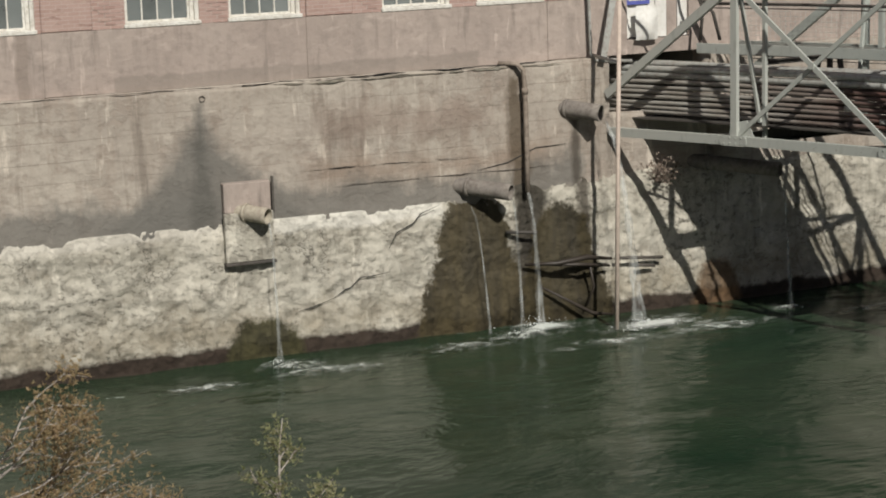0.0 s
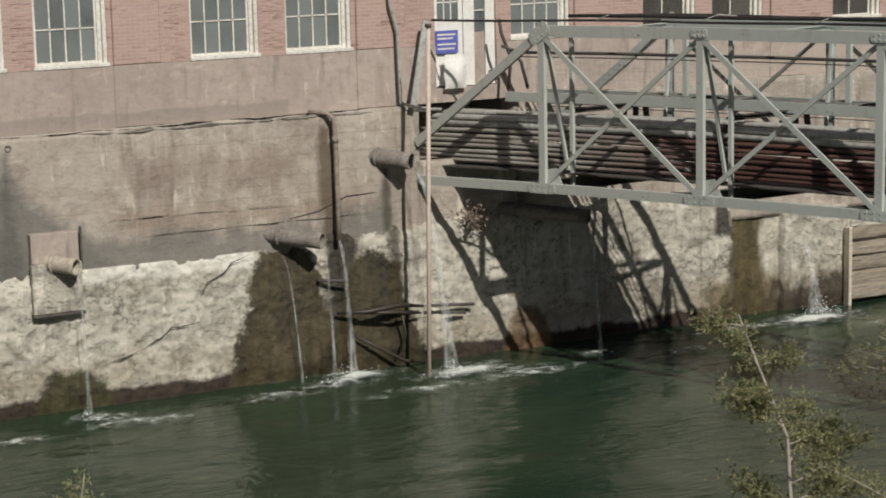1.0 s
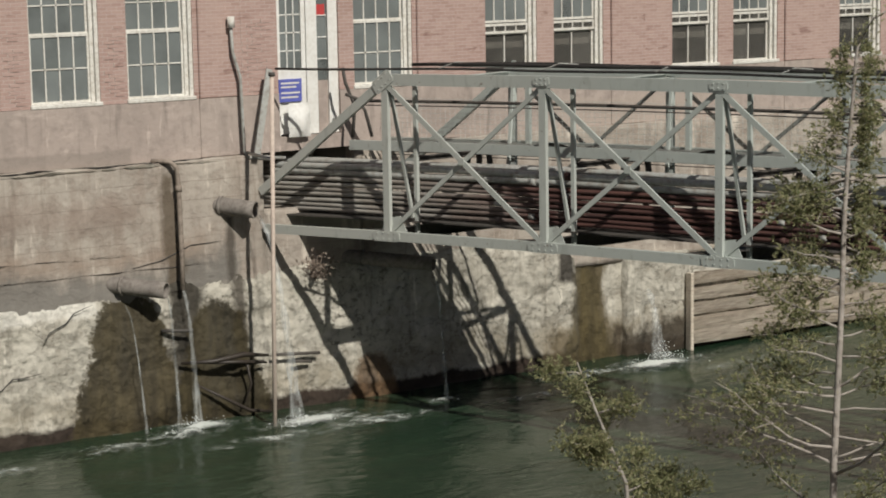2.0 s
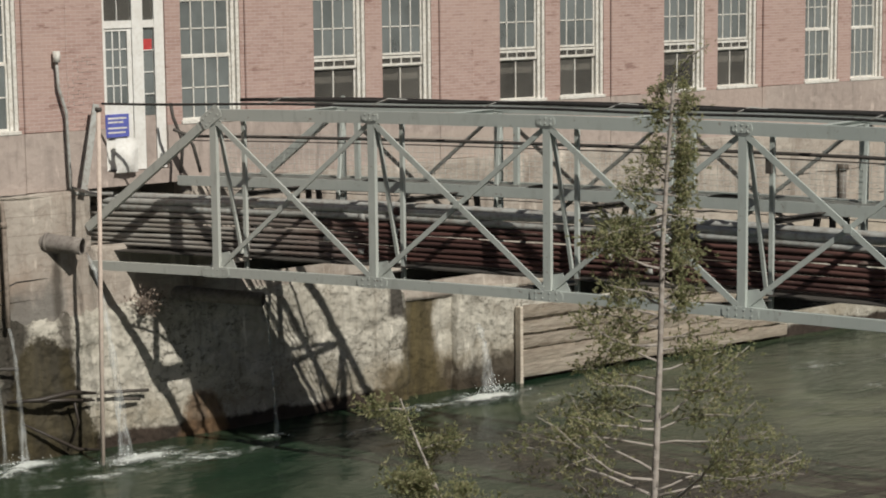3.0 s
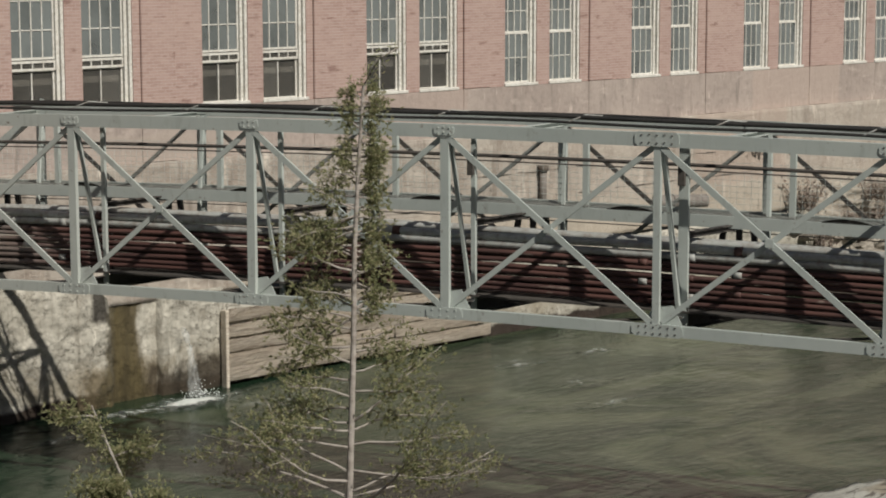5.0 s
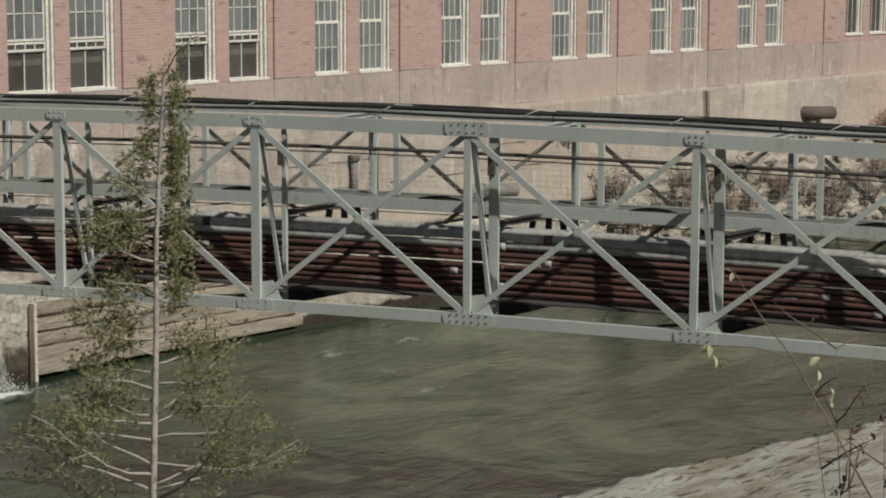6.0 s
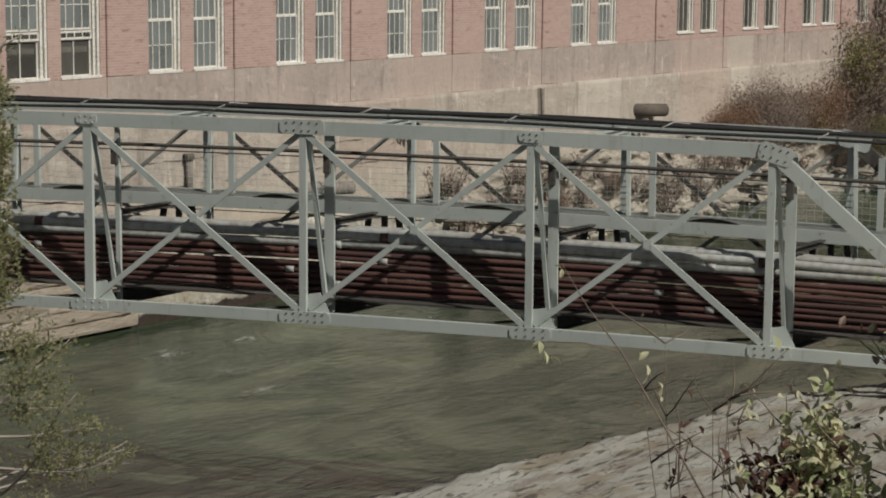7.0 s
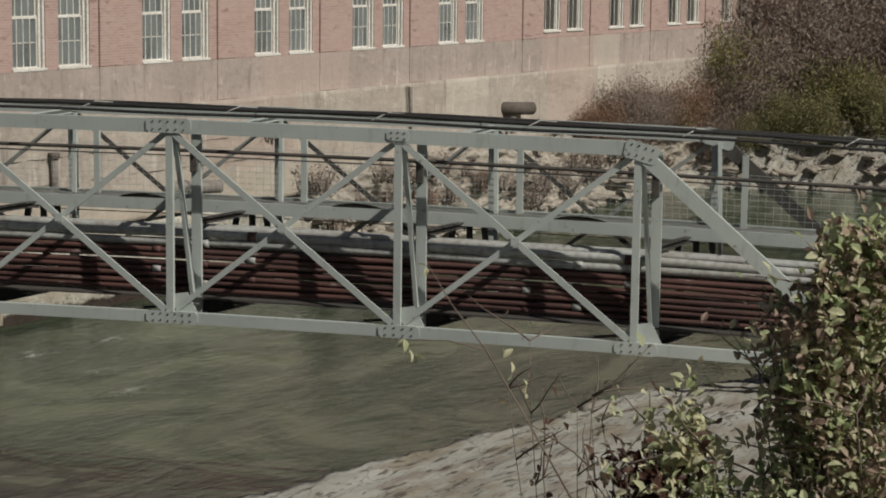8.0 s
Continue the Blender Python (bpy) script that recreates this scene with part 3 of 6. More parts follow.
YELLOW_LEAF = leaf_material("turning_yellow_leaf", (0.44, 0.48, 0.27), (0.64, 0.64, 0.43), (0.70, 0.64, 0.42))
RED_LEAF = leaf_material("dull_red_brown_leaf", (0.26, 0.18, 0.14), (0.44, 0.33, 0.25), (0.62, 0.53, 0.42))
GREEN_LEAF = leaf_material("autumn_green_leaf", (0.22, 0.28, 0.13), (0.38, 0.44, 0.22), (0.58, 0.60, 0.38))
SHRUB_BROWN = leaf_material("bare_brown_shrub", (0.25, 0.20, 0.175), (0.345, 0.28, 0.24), (0.45, 0.375, 0.315))
SHRUB_GREEN = leaf_material("olive_shrub", (0.19, 0.19, 0.085), (0.275, 0.262, 0.125), (0.37, 0.33, 0.18))
TWIG_LEAF = leaf_material("dried_small_leaf", (0.12, 0.10, 0.065), (0.20, 0.16, 0.10), (0.30, 0.22, 0.15))
YELLOW_LEAF_FAR = leaf_material("yellow_green_shrub", (0.15, 0.17, 0.05), (0.26, 0.26, 0.085), (0.36, 0.31, 0.11))
RED_LEAF_DARK = leaf_material("dark_red_leaf", (0.05, 0.025, 0.022), (0.085, 0.04, 0.03), (0.13, 0.065, 0.045))
RED_HILL = leaf_material("reddish_shrub", (0.20, 0.12, 0.085), (0.30, 0.185, 0.13), (0.38, 0.28, 0.19))

# ---- setting: river, banks, walls ----
def shore(x):
    """The near bluff's edge: y along the river."""
    y = -23.0 - 0.13 * min(max(x - 20, 0), 8) - 0.42 * max(x - 28, 0) + 0.02 * min(x - 20, 0)
    return max(y, -60) + 0.22 * fract(x * 0.45, 2, 0) + 0.14 * fract(x * 1.9, 4, 0)


FAR_EDGE = [Vector(q) for q in ((72.5, 1.7), (78.4, -1.4), (79.5, -3.9), (81.2, -7.0), (82.4, -11), (88, -20), (130, -40))]


def inland(x, y):
    """Distance from the far bank's edge, positive on the land."""
    best, p = 1e9, Vector((x, y))
    for q, r in zip(FAR_EDGE, FAR_EDGE[1:]):
        way = r - q
        k = min(1, max(0, (p - q).dot(way) / way.length_squared))
        off = p - q - way * k
        if off.length < abs(best):
            best = off.length if way.x * off.y - way.y * off.x > 0 else -off.length
    return best


def far_height(x, y):
    """The far bank: ledges of rock at the water, then a steep overgrown slope."""
    d = inland(x, y)
    t = min(1, max(0, d + 0.3 * fract(x * 0.5, y * 0.5, 5)) / 1.7)
    ledge = math.floor(t * 5 + 0.4 * fract(x * 0.8, y * 0.8, 2)) / 5 * 0.75 + 0.25 * t
    return -0.5 + 2.9 * ledge + min(0.42 * max(0, d - 1.9), 12) + 0.25 * fract(x * 0.4, y * 0.4, 8) * min(1, max(0, d))


def land(x, y):
    """Height of the ground everywhere: bed, flat rock bank, hillside, far hill."""
    d = shore(x) - y
    if d > -1.2:
        face = min(1, max(0, (d + 1.0) / 1.0))
        face = math.floor(face * 5) / 5 * 0.75 + face * 0.25
        top = 3.2 + 0.02 * d + 0.07 * math.floor(4 * (0.5 + 0.5 * fract(x * 0.25, y * 0.8, 1))) / 4 + 0.035 * fract(x * 1.3, y * 1.3, 7) + 0.02 * fract(x * 4, y * 4, 2)
        # Behind the viewpoint this slope is unseen, raised for the windows to reflect.
        rise = max(0, d - 3 - max(0, x - 12) * 0.65)
        return -1.3 + (top + 1.3) * face + min(0.42 * rise, 4.6 + 0.22 * rise) + 0.12 * fract(x * 0.4, y * 0.4, 3) * min(1, rise)
    if x > 112 and y > -30:
        return min(30, 6 + 0.3 * (x - 112))
    if y > 9:
        return 3.0
    return -1.3


def span(lo, hi, fine_lo, fine_hi, step, n):
    """Grid lines: close together in the middle, wide outside."""
    out = [fine_lo - (fine_lo - lo) * ((n - i) / n) ** 3 for i in range(n)]
    k = int((fine_hi - fine_lo) / step)
    out += [fine_lo + (fine_hi - fine_lo) * i / k for i in range(k)]
    return out + [fine_hi + (hi - fine_hi) * (i / n) ** 3 for i in range(n + 1)]


gx, gy = span(-900, 1500, 16, 42, 0.12, 40), span(-900, 900, -29, -22, 0.09, 60)
ground = part("ground", sheet(len(gx) - 1, len(gy) - 1, lambda a, b: (gx[round(a * (len(gx) - 1))], gy[round(b * (len(gy) - 1))], land(gx[round(a * (len(gx) - 1))], gy[round(b * (len(gy) - 1))]))), GROUND)
tagged(ground, "pale flat rock bank rising to dry brown hillsides", "ground", kind="structure")


def far_sheet(a, b):
    """Along the far edge, then inland."""
    way, left = [], 95 * a ** 1.7
    for q, r in zip(FAR_EDGE, FAR_EDGE[1:]):
        if left <= (r - q).length or r is FAR_EDGE[-1]:
            p = q + (r - q).normalized() * left
            break
        left -= (r - q).length
    d = -0.4 + 48 * b ** 2.2
    x, y = p.x + 0.93 * d, p.y + 0.37 * d
    return (x, y, far_height(x, y))


tagged(part("ground_far_bank", sheet(300, 130, far_sheet), FAR_GROUND), "pale rock ledges under an overgrown far hillside", "ground", kind="structure")


def wave(a, b):
    x, y = -60 + 320 * a, -60 + 60.0 * b
    return (x, y, 0.035 * fract(x * 0.5, y * 0.9, 3))


water = part("water", sheet(640, 150, wave), WATER)
tagged(water, "murky green river water with small ripples", "river", kind="structure")

BAY, FIRST, GAP, SILL, HEAD = 5.1, 9.31, 2.0, 6.56, 9.7
X_END = 92.0
BAYS = range(-3, 16)


def bay_windows(k):
    """x, width and sill height of the two openings of a bay; the bays narrow along the mill."""
    x = FIRST + BAY * k
    if k <= 2:
        return [(x, 1.42, SILL), (x + GAP, 1.42, SILL)]
    if k <= 5:
        return [(x + 0.17, 1.35, SILL), (x + 1.97, 1.35, SILL)]
    if k <= 10:
        return [(x - 0.02, 1.22, SILL), (x + 1.70, 1.22, SILL)]
    return [(x + 2.1, 1.22, SILL + 0.2), (x + 3.85, 1.22, SILL + 0.2)]


def window_spans():
    """x0, x1, bottom of each opening."""
    out = []
    for k in BAYS:
        pair = [(x, x + w, z) for x, w, z in bay_windows(k)]
        out += [(19.72, 21.15, 5.62), pair[1]] if k == 2 else pair
    return out


def brick_wall():
    bm = bmesh.new()
    at = -12.0
    for x0, x1, z0 in window_spans():
        box(bm, (at, 0, 6.50), (x0, 0.45, HEAD))
        if z0 > SILL:
            box(bm, (x0, 0, 6.50), (x1, 0.45, z0 - 0.07))
        at = x1
    box(bm, (at, 0, 6.50), (X_END, 0.45, HEAD))
    box(bm, (-12, 0, HEAD), (X_END, 0.45, 14))
    return bm


wall = part("wall_brick", brick_wall(), BRICK)
tagged(wall, "weathered pink-red brick mill wall with many windows", "wall", kind="structure")
for k in BAYS:
    x = FIRST + BAY * k - (1.58 if k < 7 else 1.83 if k < 11 else -0.5)
    pil = tagged(thing("wall_pilaster", (x, 0, 0), "flat brick pilaster on a grey concrete foot between window bays", "pilaster", kind="structure"))
    part("shaft", boxed((0, -0.065, 6.5), (0.95, -0.001, 14), 0.02), BRICK, pil)
    part("concrete_foot", boxed((-0.01, -0.052, 5.32), (0.96, -0.031, 6.497), 0.005), CONCRETE, pil, "grey concrete foot")

bm = bmesh.new()
box(bm, (-12, -0.03, 5.31), (19.72, 0.45, 6.495))
box(bm, (19.72, -0.03, 5.31), (21.15, 0.45, 5.6))
box(bm, (21.15, -0.03, 5.31), (X_END, 0.45, 6.495))
tagged(part("wall_concrete_band", bm, CONCRETE), "grey-pink concrete band below the brickwork", "wall", kind="structure")


def upper_face(a, b):
    x, z = -12 + (X_END + 12) * a, 2.2 + 3.105 * b
    return (x, -0.22 - 0.05 * (1 - b) + 0.03 * fract(x * 0.7, 0, z * 1.3), z)


def slab(face, nx, nz, back=0.44):
    """A thick wall whose front is face(a, b) and whose back is flat."""
    bm = sheet(nx, nz, face)
    bmesh.ops.reverse_faces(bm, faces=bm.faces) if bm.faces[:][0].normal.y > 0 else None
    rim = [e for e in bm.edges if e.is_boundary]
    made = bmesh.ops.extrude_edge_only(bm, edges=rim)
    for v in made["geom"]:
        if isinstance(v, bmesh.types.BMVert):
            v.co.y = back
    return bm


def stretch(x0, x1, z0, z1):
    """The part of the upper face between two uprights and two heights."""
    return lambda a, b: upper_face((x0 + (x1 - x0) * a + 12) / (X_END + 12), (z0 + (z1 - z0) * b - 2.2) / 3.105)


# the wall is open where the pipes of the bridge go in
HOLE_0, HOLE_1, HOLE_Z = 19.2, 21.5, 4.15
for n_, (x0, x1, z0, z1, nx, nz) in enumerate(((-12, HOLE_0, 2.2, 5.305, 130, 26), (HOLE_0, HOLE_1, 2.2, HOLE_Z, 10, 16), (HOLE_1, X_END, 2.2, 5.305, 290, 26))):
    tagged(part("wall_stained_concrete_%d" % (n_ + 1), slab(stretch(x0, x1, z0, z1), nx, nz), PLASTER), "stained board-marked concrete retaining wall above the river", "wall", kind="structure")
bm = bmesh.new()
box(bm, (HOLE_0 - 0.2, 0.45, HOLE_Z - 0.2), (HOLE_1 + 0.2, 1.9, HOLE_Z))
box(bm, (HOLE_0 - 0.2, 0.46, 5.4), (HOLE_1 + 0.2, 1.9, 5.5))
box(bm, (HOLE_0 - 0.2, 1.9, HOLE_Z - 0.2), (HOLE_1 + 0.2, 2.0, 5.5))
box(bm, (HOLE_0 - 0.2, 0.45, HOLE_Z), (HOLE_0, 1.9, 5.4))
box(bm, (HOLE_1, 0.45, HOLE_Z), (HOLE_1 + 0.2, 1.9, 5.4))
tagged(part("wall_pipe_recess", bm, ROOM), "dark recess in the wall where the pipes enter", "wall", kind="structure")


def lower_top(x):
    """Height of the rough lower wall's top along the river."""
    if x < 15.2:
        return 2.68
    if x < 17.0:
        return 2.68 + 0.12 * (x - 15.2)
    if x < 19.0:
        return 2.9
    if x < 25.6:
        return 2.95
    return 2.95 - 0.35 * (x - 25.6)


def lower_face(a, b):
    x = -12 + 38.9 * a
    z = -1.2 + (lower_top(x) + 1.2) * b
    y = -0.36 - 0.10 * (1 - b) + 0.06 * fract(x * 1.1, 5, z * 1.3) + 0.03 * fract(x * 4.5, 9, z * 4.5)
    chip = fract(x * 1.9, 13, z * 2.3, 4)
    y += 0.02 * min(1, max(0, (chip - 0.08) / 0.12)) + 0.02 * min(1, max(0, (chip - 0.42) / 0.1))
    if b > 0.93:
        y += 0.10 * (b - 0.93) / 0.07
    return (x, y, z)


tagged(part("wall_lower", slab(lower_face, 1000, 84, -0.12), WHITE_WALL), "spalled cream concrete river wall with algae stains", "wall", kind="structure")


def pier_face(x0, x1, z1, y0, seed):
    return lambda a, b: (x0 + (x1 - x0) * a, y0 + 0.05 * fract(x0 + a * 3, seed, b * 3) + 0.03 * fract(a * 9, seed, b * 9), -1.2 + (z1 + 1.2) * b)


tagged(part("wall_pier", slab(pier_face(26.9, 28.25, 2.75, -0.22, 2), 30, 40, -0.05), WHITE_WALL), "brown-stained wet recess in the river wall", "wall", kind="structure")
tagged(part("wall_far_base", slab(pier_face(38.9, 53.5, 2.1, -0.42, 11), 140, 30, -0.05), WHITE_WALL), "cream concrete footing of the mill wall", "wall", kind="structure")
tagged(part("wall_block", slab(pier_face(28.25, 30.05, 2.3, -0.42, 7), 34, 40, -0.05), WHITE_WALL), "cream concrete wall block beside the timber crib", "wall", kind="structure")


# the inside of the mill and its roof
bm = bmesh.new()
box(bm, (-12, 8, 5), (X_END, 8.2, 14))
box(bm, (-12, 0.46, 5.51), (X_END, 8, 5.6))
box(bm, (-12.3, -0.1, 14), (X_END, 8.4, 14.3))
box(bm, (-12.3, 0, -1), (-12.02, 8.4, 14))
box(bm, (X_END, -0.1, -1), (X_END + 0.3, 8.4, 14))
tagged(part("wall_inside", bm, ROOM), "plain dim rooms and flat roof of the mill", "wall", kind="structure")


# ---- windows and door ----
def sash_window(kind_, parent_x, w, sill, n):
    """One double-hung window with its own frame, sashes and panes."""
    th = thing("window_%d" % n, (parent_x, 0.0, sill), {"grid": "white-framed window with many small panes", "hopper": "white-framed window with small panes over a plain dark lower sash", "dark": "narrow dark window with pale glazing bars"}[kind_], "window", "mill windows", "structure")
    h, y = HEAD - sill, 0.17
    fr = bmesh.new()
    box(fr, (0, y - 0.05, 0), (0.045, y + 0.08, h))
    box(fr, (w - 0.15, y - 0.06, 0), (w - 0.075, y + 0.08, h))
    box(fr, (w - 0.075, y - 0.14, 0), (w, y + 0.08, h))
    box(fr, (0, y - 0.05, h - 0.08), (w, y + 0.08, h))
    part("window_frame", fr, WHITE, th)
    part("window_sill", boxed((-0.03, -0.05, -0.07), (w + 0.03, 0.25, 0.005), 0.012), WHITE, th, "chalky white sill")
    x0, x1 = 0.045, w - 0.15

    def sash(name, z0, z1, cols, rows, yy, glass, rail=0.05):
        bars = bmesh.new()
        box(bars, (x0, yy - 0.02, z0), (x1, yy + 0.02, z0 + rail))
        box(bars, (x0, yy - 0.02, z1 - rail), (x1, yy + 0.02, z1))
        box(bars, (x0, yy - 0.018, z0), (x0 + 0.04, yy + 0.018, z1))
        box(bars, (x1 - 0.04, yy - 0.018, z0), (x1, yy + 0.018, z1))
        for i in range(1, cols):
            xx = x0 + 0.02 + (x1 - x0 - 0.04) * i / cols
            box(bars, (xx - 0.014, yy - 0.015, z0), (xx + 0.014, yy + 0.015, z1))
        for i in range(1, rows):
            zz = z0 + (z1 - z0) * i / rows
            box(bars, (x0, yy - 0.015, zz - 0.013), (x1, yy + 0.015, zz + 0.013))
        s = part(name, bars, WHITE, th)
        pw, ph = (x1 - x0 - 0.04) / cols, (z1 - z0) / rows
        cell = boxed((0.002, yy + 0.004, 0.002), (pw - 0.002, yy + 0.009, ph - 0.002))
        me = bpy.data.meshes.new("pane")
        cell.to_mesh(me)
        cell.free()
        for i in range(cols):
            for j in range(rows):
                g = share("pane", me, glass, s)
                g.location = (x0 + 0.02 + pw * i, 0, z0 + ph * j)
                g.visible_shadow = False

    if kind_ == "grid":
        sash("lower_sash", 0.0, 1.34, 4, 2, y + 0.0, GLASS)
        sash("upper_sash", 1.32, h - 0.08, 4, 3, y + 0.045, GLASS)
    elif kind_ == "dark":
        sash("lower_sash", 0.0, 1.34, 3, 1, y + 0.0, GLASS_DARK, 0.04)
        sash("upper_sash", 1.32, h - 0.08, 3, 2, y + 0.045, GLASS_DARK, 0.04)
    else:
        sash("lower_sash", 0.0, 0.92, 2, 1, y + 0.05, GLASS_DARK, 0.03)
        part("blind", boxed((x0 + 0.03, y + 0.10, 0.60), (x1 - 0.03, y + 0.11, 0.74)), LEDGE, th, "strip of pale blind behind the glass")
        sash("middle_sash", 0.92, 1.14, 4, 1, y + 0.0, GLASS_DARK, 0.055)
        sash("upper_sash", 1.16, h - 0.08, 4, 3, y + 0.02, GLASS)
    return th


kinds = {3: "hopper", 4: "hopper", 5: "hopper", 11: "dark", 12: "dark", 13: "dark", 14: "dark", 15: "dark"}
proto, n = {}, 0
for k in BAYS:
    for j in (0, 1):
        if k == 2 and j == 0:
            continue
        x, wide, sill = bay_windows(k)[j]
        what = kinds.get(k, "grid")
        n += 1
        if (what, wide) in proto:
            w = copy_thing(proto[what, wide], pose(x, 0, sill))
            w.name = "window_%d" % n
        else:
            proto[what, wide] = sash_window(what, x, wide, sill, n)


def mill_door():
    th = thing("door_1", (19.72, 0.0, 5.62), "white glazed mill door with sidelight and transom", "door", kind="structure")
    fr = bmesh.new()
    for a, b in ((0.0, 0.07), (0.70, 0.95), (1.21, 1.43)):
        box(fr, (a, 0.06, 0), (b, 0.22, 4.05))
    box(fr, (0.071, 0.07, 2.9), (0.699, 0.21, 3.05))
    box(fr, (0.951, 0.07, 2.9), (1.209, 0.21, 3.05))
    part("door_frame", fr, CLEAN_WHITE, th, "bright white frame")
    leaf = bmesh.new()
    box(leaf, (0.075, 0.10, 0.02), (0.695, 0.15, 1.36))
    box(leaf, (0.075, 0.10, 2.84), (0.695, 0.15, 2.895))
    box(leaf, (0.60, 0.10, 1.36), (0.695, 0.15, 2.84))
    box(leaf, (0.075, 0.10, 1.36), (0.11, 0.15, 2.84))
    for x in (0.26, 0.425):
        box(leaf, (x, 0.11, 1.36), (x + 0.025, 0.14, 2.84))
    for z in (1.72, 2.09, 2.46):
        box(leaf, (0.11, 0.11, z), (0.60, 0.14, z + 0.025))
    door = part("door_leaf", leaf, CLEAN_WHITE, th)
    for i in range(3):
        for j in range(4):
            part("pane", boxed((0.115 + 0.165 * i, 0.122, 1.37 + 0.37 * j), (0.26 + 0.165 * i, 0.128, 1.72 + 0.37 * j)), GLASS, door).visible_shadow = False
    for j in range(4):
        part("sidelight", boxed((0.955, 0.12, 1.1 + 0.45 * j), (1.205, 0.13, 1.52 + 0.45 * j)), GLASS, th).visible_shadow = False
        part("sidelight_bar", boxed((0.952, 0.10, 1.525 + 0.45 * j), (1.208, 0.14, 1.545 + 0.45 * j)), CLEAN_WHITE, th)
    part("kick_panel", boxed((0.952, 0.10, 0.0), (1.208, 0.14, 1.09)), CONCRETE, th, "dirty grey-pink panel")
    for x in (0.075, 0.39, 0.955):
        part("transom", boxed((x, 0.12, 3.055), (min(x + 0.305, 1.205), 0.13, 4.05)), GLASS_DARK, th).visible_shadow = False
    part("transom_bar", boxed((0.375, 0.10, 3.055), (0.39, 0.15, 4.05)), CLEAN_WHITE, th)
    part("red_notice", boxed((0.97, 0.106, 2.42), (1.17, 0.114, 2.66)), RED, th, "small red notice")


RED = plain("faded_red_card", (0.55, 0.05, 0.05), (0.45, 0.05, 0.05), rough=0.6, bump=0)
BLUE = plain("faded_blue_sign", (0.09, 0.11, 0.42), (0.12, 0.14, 0.45), rough=0.5, bump=0)
mill_door()
sign = thing("notice_sign", (19.74, 0.02, 6.28), "blue notice with unreadable white writing on the door", "sign")
part("board", boxed((0, 0.0, 0.03), (0.53, 0.03, 0.5), 0.004), BLUE, sign)
for z, a, b in ((0.40, 0.05, 0.47), (0.32, 0.05, 0.40), (0.20, 0.05, 0.48), (0.11, 0.05, 0.44)):
    part("writing", boxed((a, -0.004, z), (b, -0.0005, z + 0.035)), WHITE, sign, "white bar of writing")


# bricks that stand a little proud of the nearest brickwork
brick_mesh = bpy.data.meshes.new("brick")
bb = boxed((0, -0.5, 0), (0.207, 0.5, 0.066), 0.0)
bb.to_mesh(brick_mesh)
bb.free()
brick_mesh.materials.append(BRICK)
random.seed(5)
free = [(10.77, 11.29), (13.8, 14.39), (15.87, 16.39), (18.9, 19.7), (8.7, 9.29)]
count = 0
while count < 280:
    row = random.randint(1, 20)
    x0, x1 = random.choice(free)
    x = round((rnd(x0, x1) - 0.1075 * (row % 2)) / 0.215) * 0.215 + 0.1075 * (row % 2) + 0.004
    if x < x0 or x + 0.21 > x1:
        continue
    br = share("brick", brick_mesh, BRICK, wall)
    br.scale = (1, 0.1, 1)
    br.location = (x, 0.05 - rnd(0.004, 0.014), 6.5 + 0.073 * row + 0.003)
    count += 1

# ---- footbridge ----
NODE1, ALONG = (20.314, -3.342), -69.106
PANEL, WIDTH, Z_LOW, Z_TOP = 3.693, 2.88, 3.985, 7.03
bridge = thing("footbridge", (*NODE1, 0), "grey-green riveted steel truss footbridge over the river", "bridge", turn=ALONG)
U0, U1 = -0.87 * PANEL, 6.93 * PANEL


SKEW = 0.95
CHORD = 0.11
rivet_mesh = bpy.data.meshes.new("rivet")
rb = bmesh.new()
bmesh.ops.create_icosphere(rb, subdivisions=1, radius=0.016)
rb.to_mesh(rivet_mesh)
rb.free()
pale_rivet = rivet_mesh.copy()
pale_rivet.materials.append(STEEL)
rivet_mesh.materials.append(STEEL_DARK)


def gusset(u, v, z, wide, high, bolts, turn=0.0):
    """A riveted plate lying on the chord's outer face; the nearer truss shows its rivets."""
    c = min(0.05, high * 0.25)
    bm = bmesh.new()
    w, h = wide / 2, high / 2
    ring = [(-w, -h + c), (-w + c, -h), (w - c, -h), (w, -h + c), (w, h - c), (w - c, h), (-w + c, h), (-w, h - c)]
    front, back = [[bm.verts.new((x, y, q)) for x, q in ring] for y in (-0.007, 0.007)]
    bm.faces.new(front), bm.faces.new(back[::-1])
    for k in range(8):
        bm.faces.new((front[k], back[k], back[(k + 1) % 8], front[(k + 1) % 8]))
    bmesh.ops.recalc_face_normals(bm, faces=bm.faces)
    at = Matrix.Translation((u, v - CHORD / 2 - 0.009, z)) @ pose(0, 0, 0, 0, turn, 0)
    bmesh.ops.transform(bm, matrix=at, verts=bm.verts)
    g = part("gusset_plate", bm, STEEL, bridge)
    if v < 0.1:
        for i in range(bolts):
            for r in (-1, 1):
                rv = share("rivet", rivet_mesh if u > 3.5 * PANEL else pale_rivet, STEEL_DARK, g)
                rv.location = at @ Vector((((i + 0.5) / bolts - 0.5) * wide * 0.85, -0.010, r * high * 0.27 + 0.01 * (i % 2)))


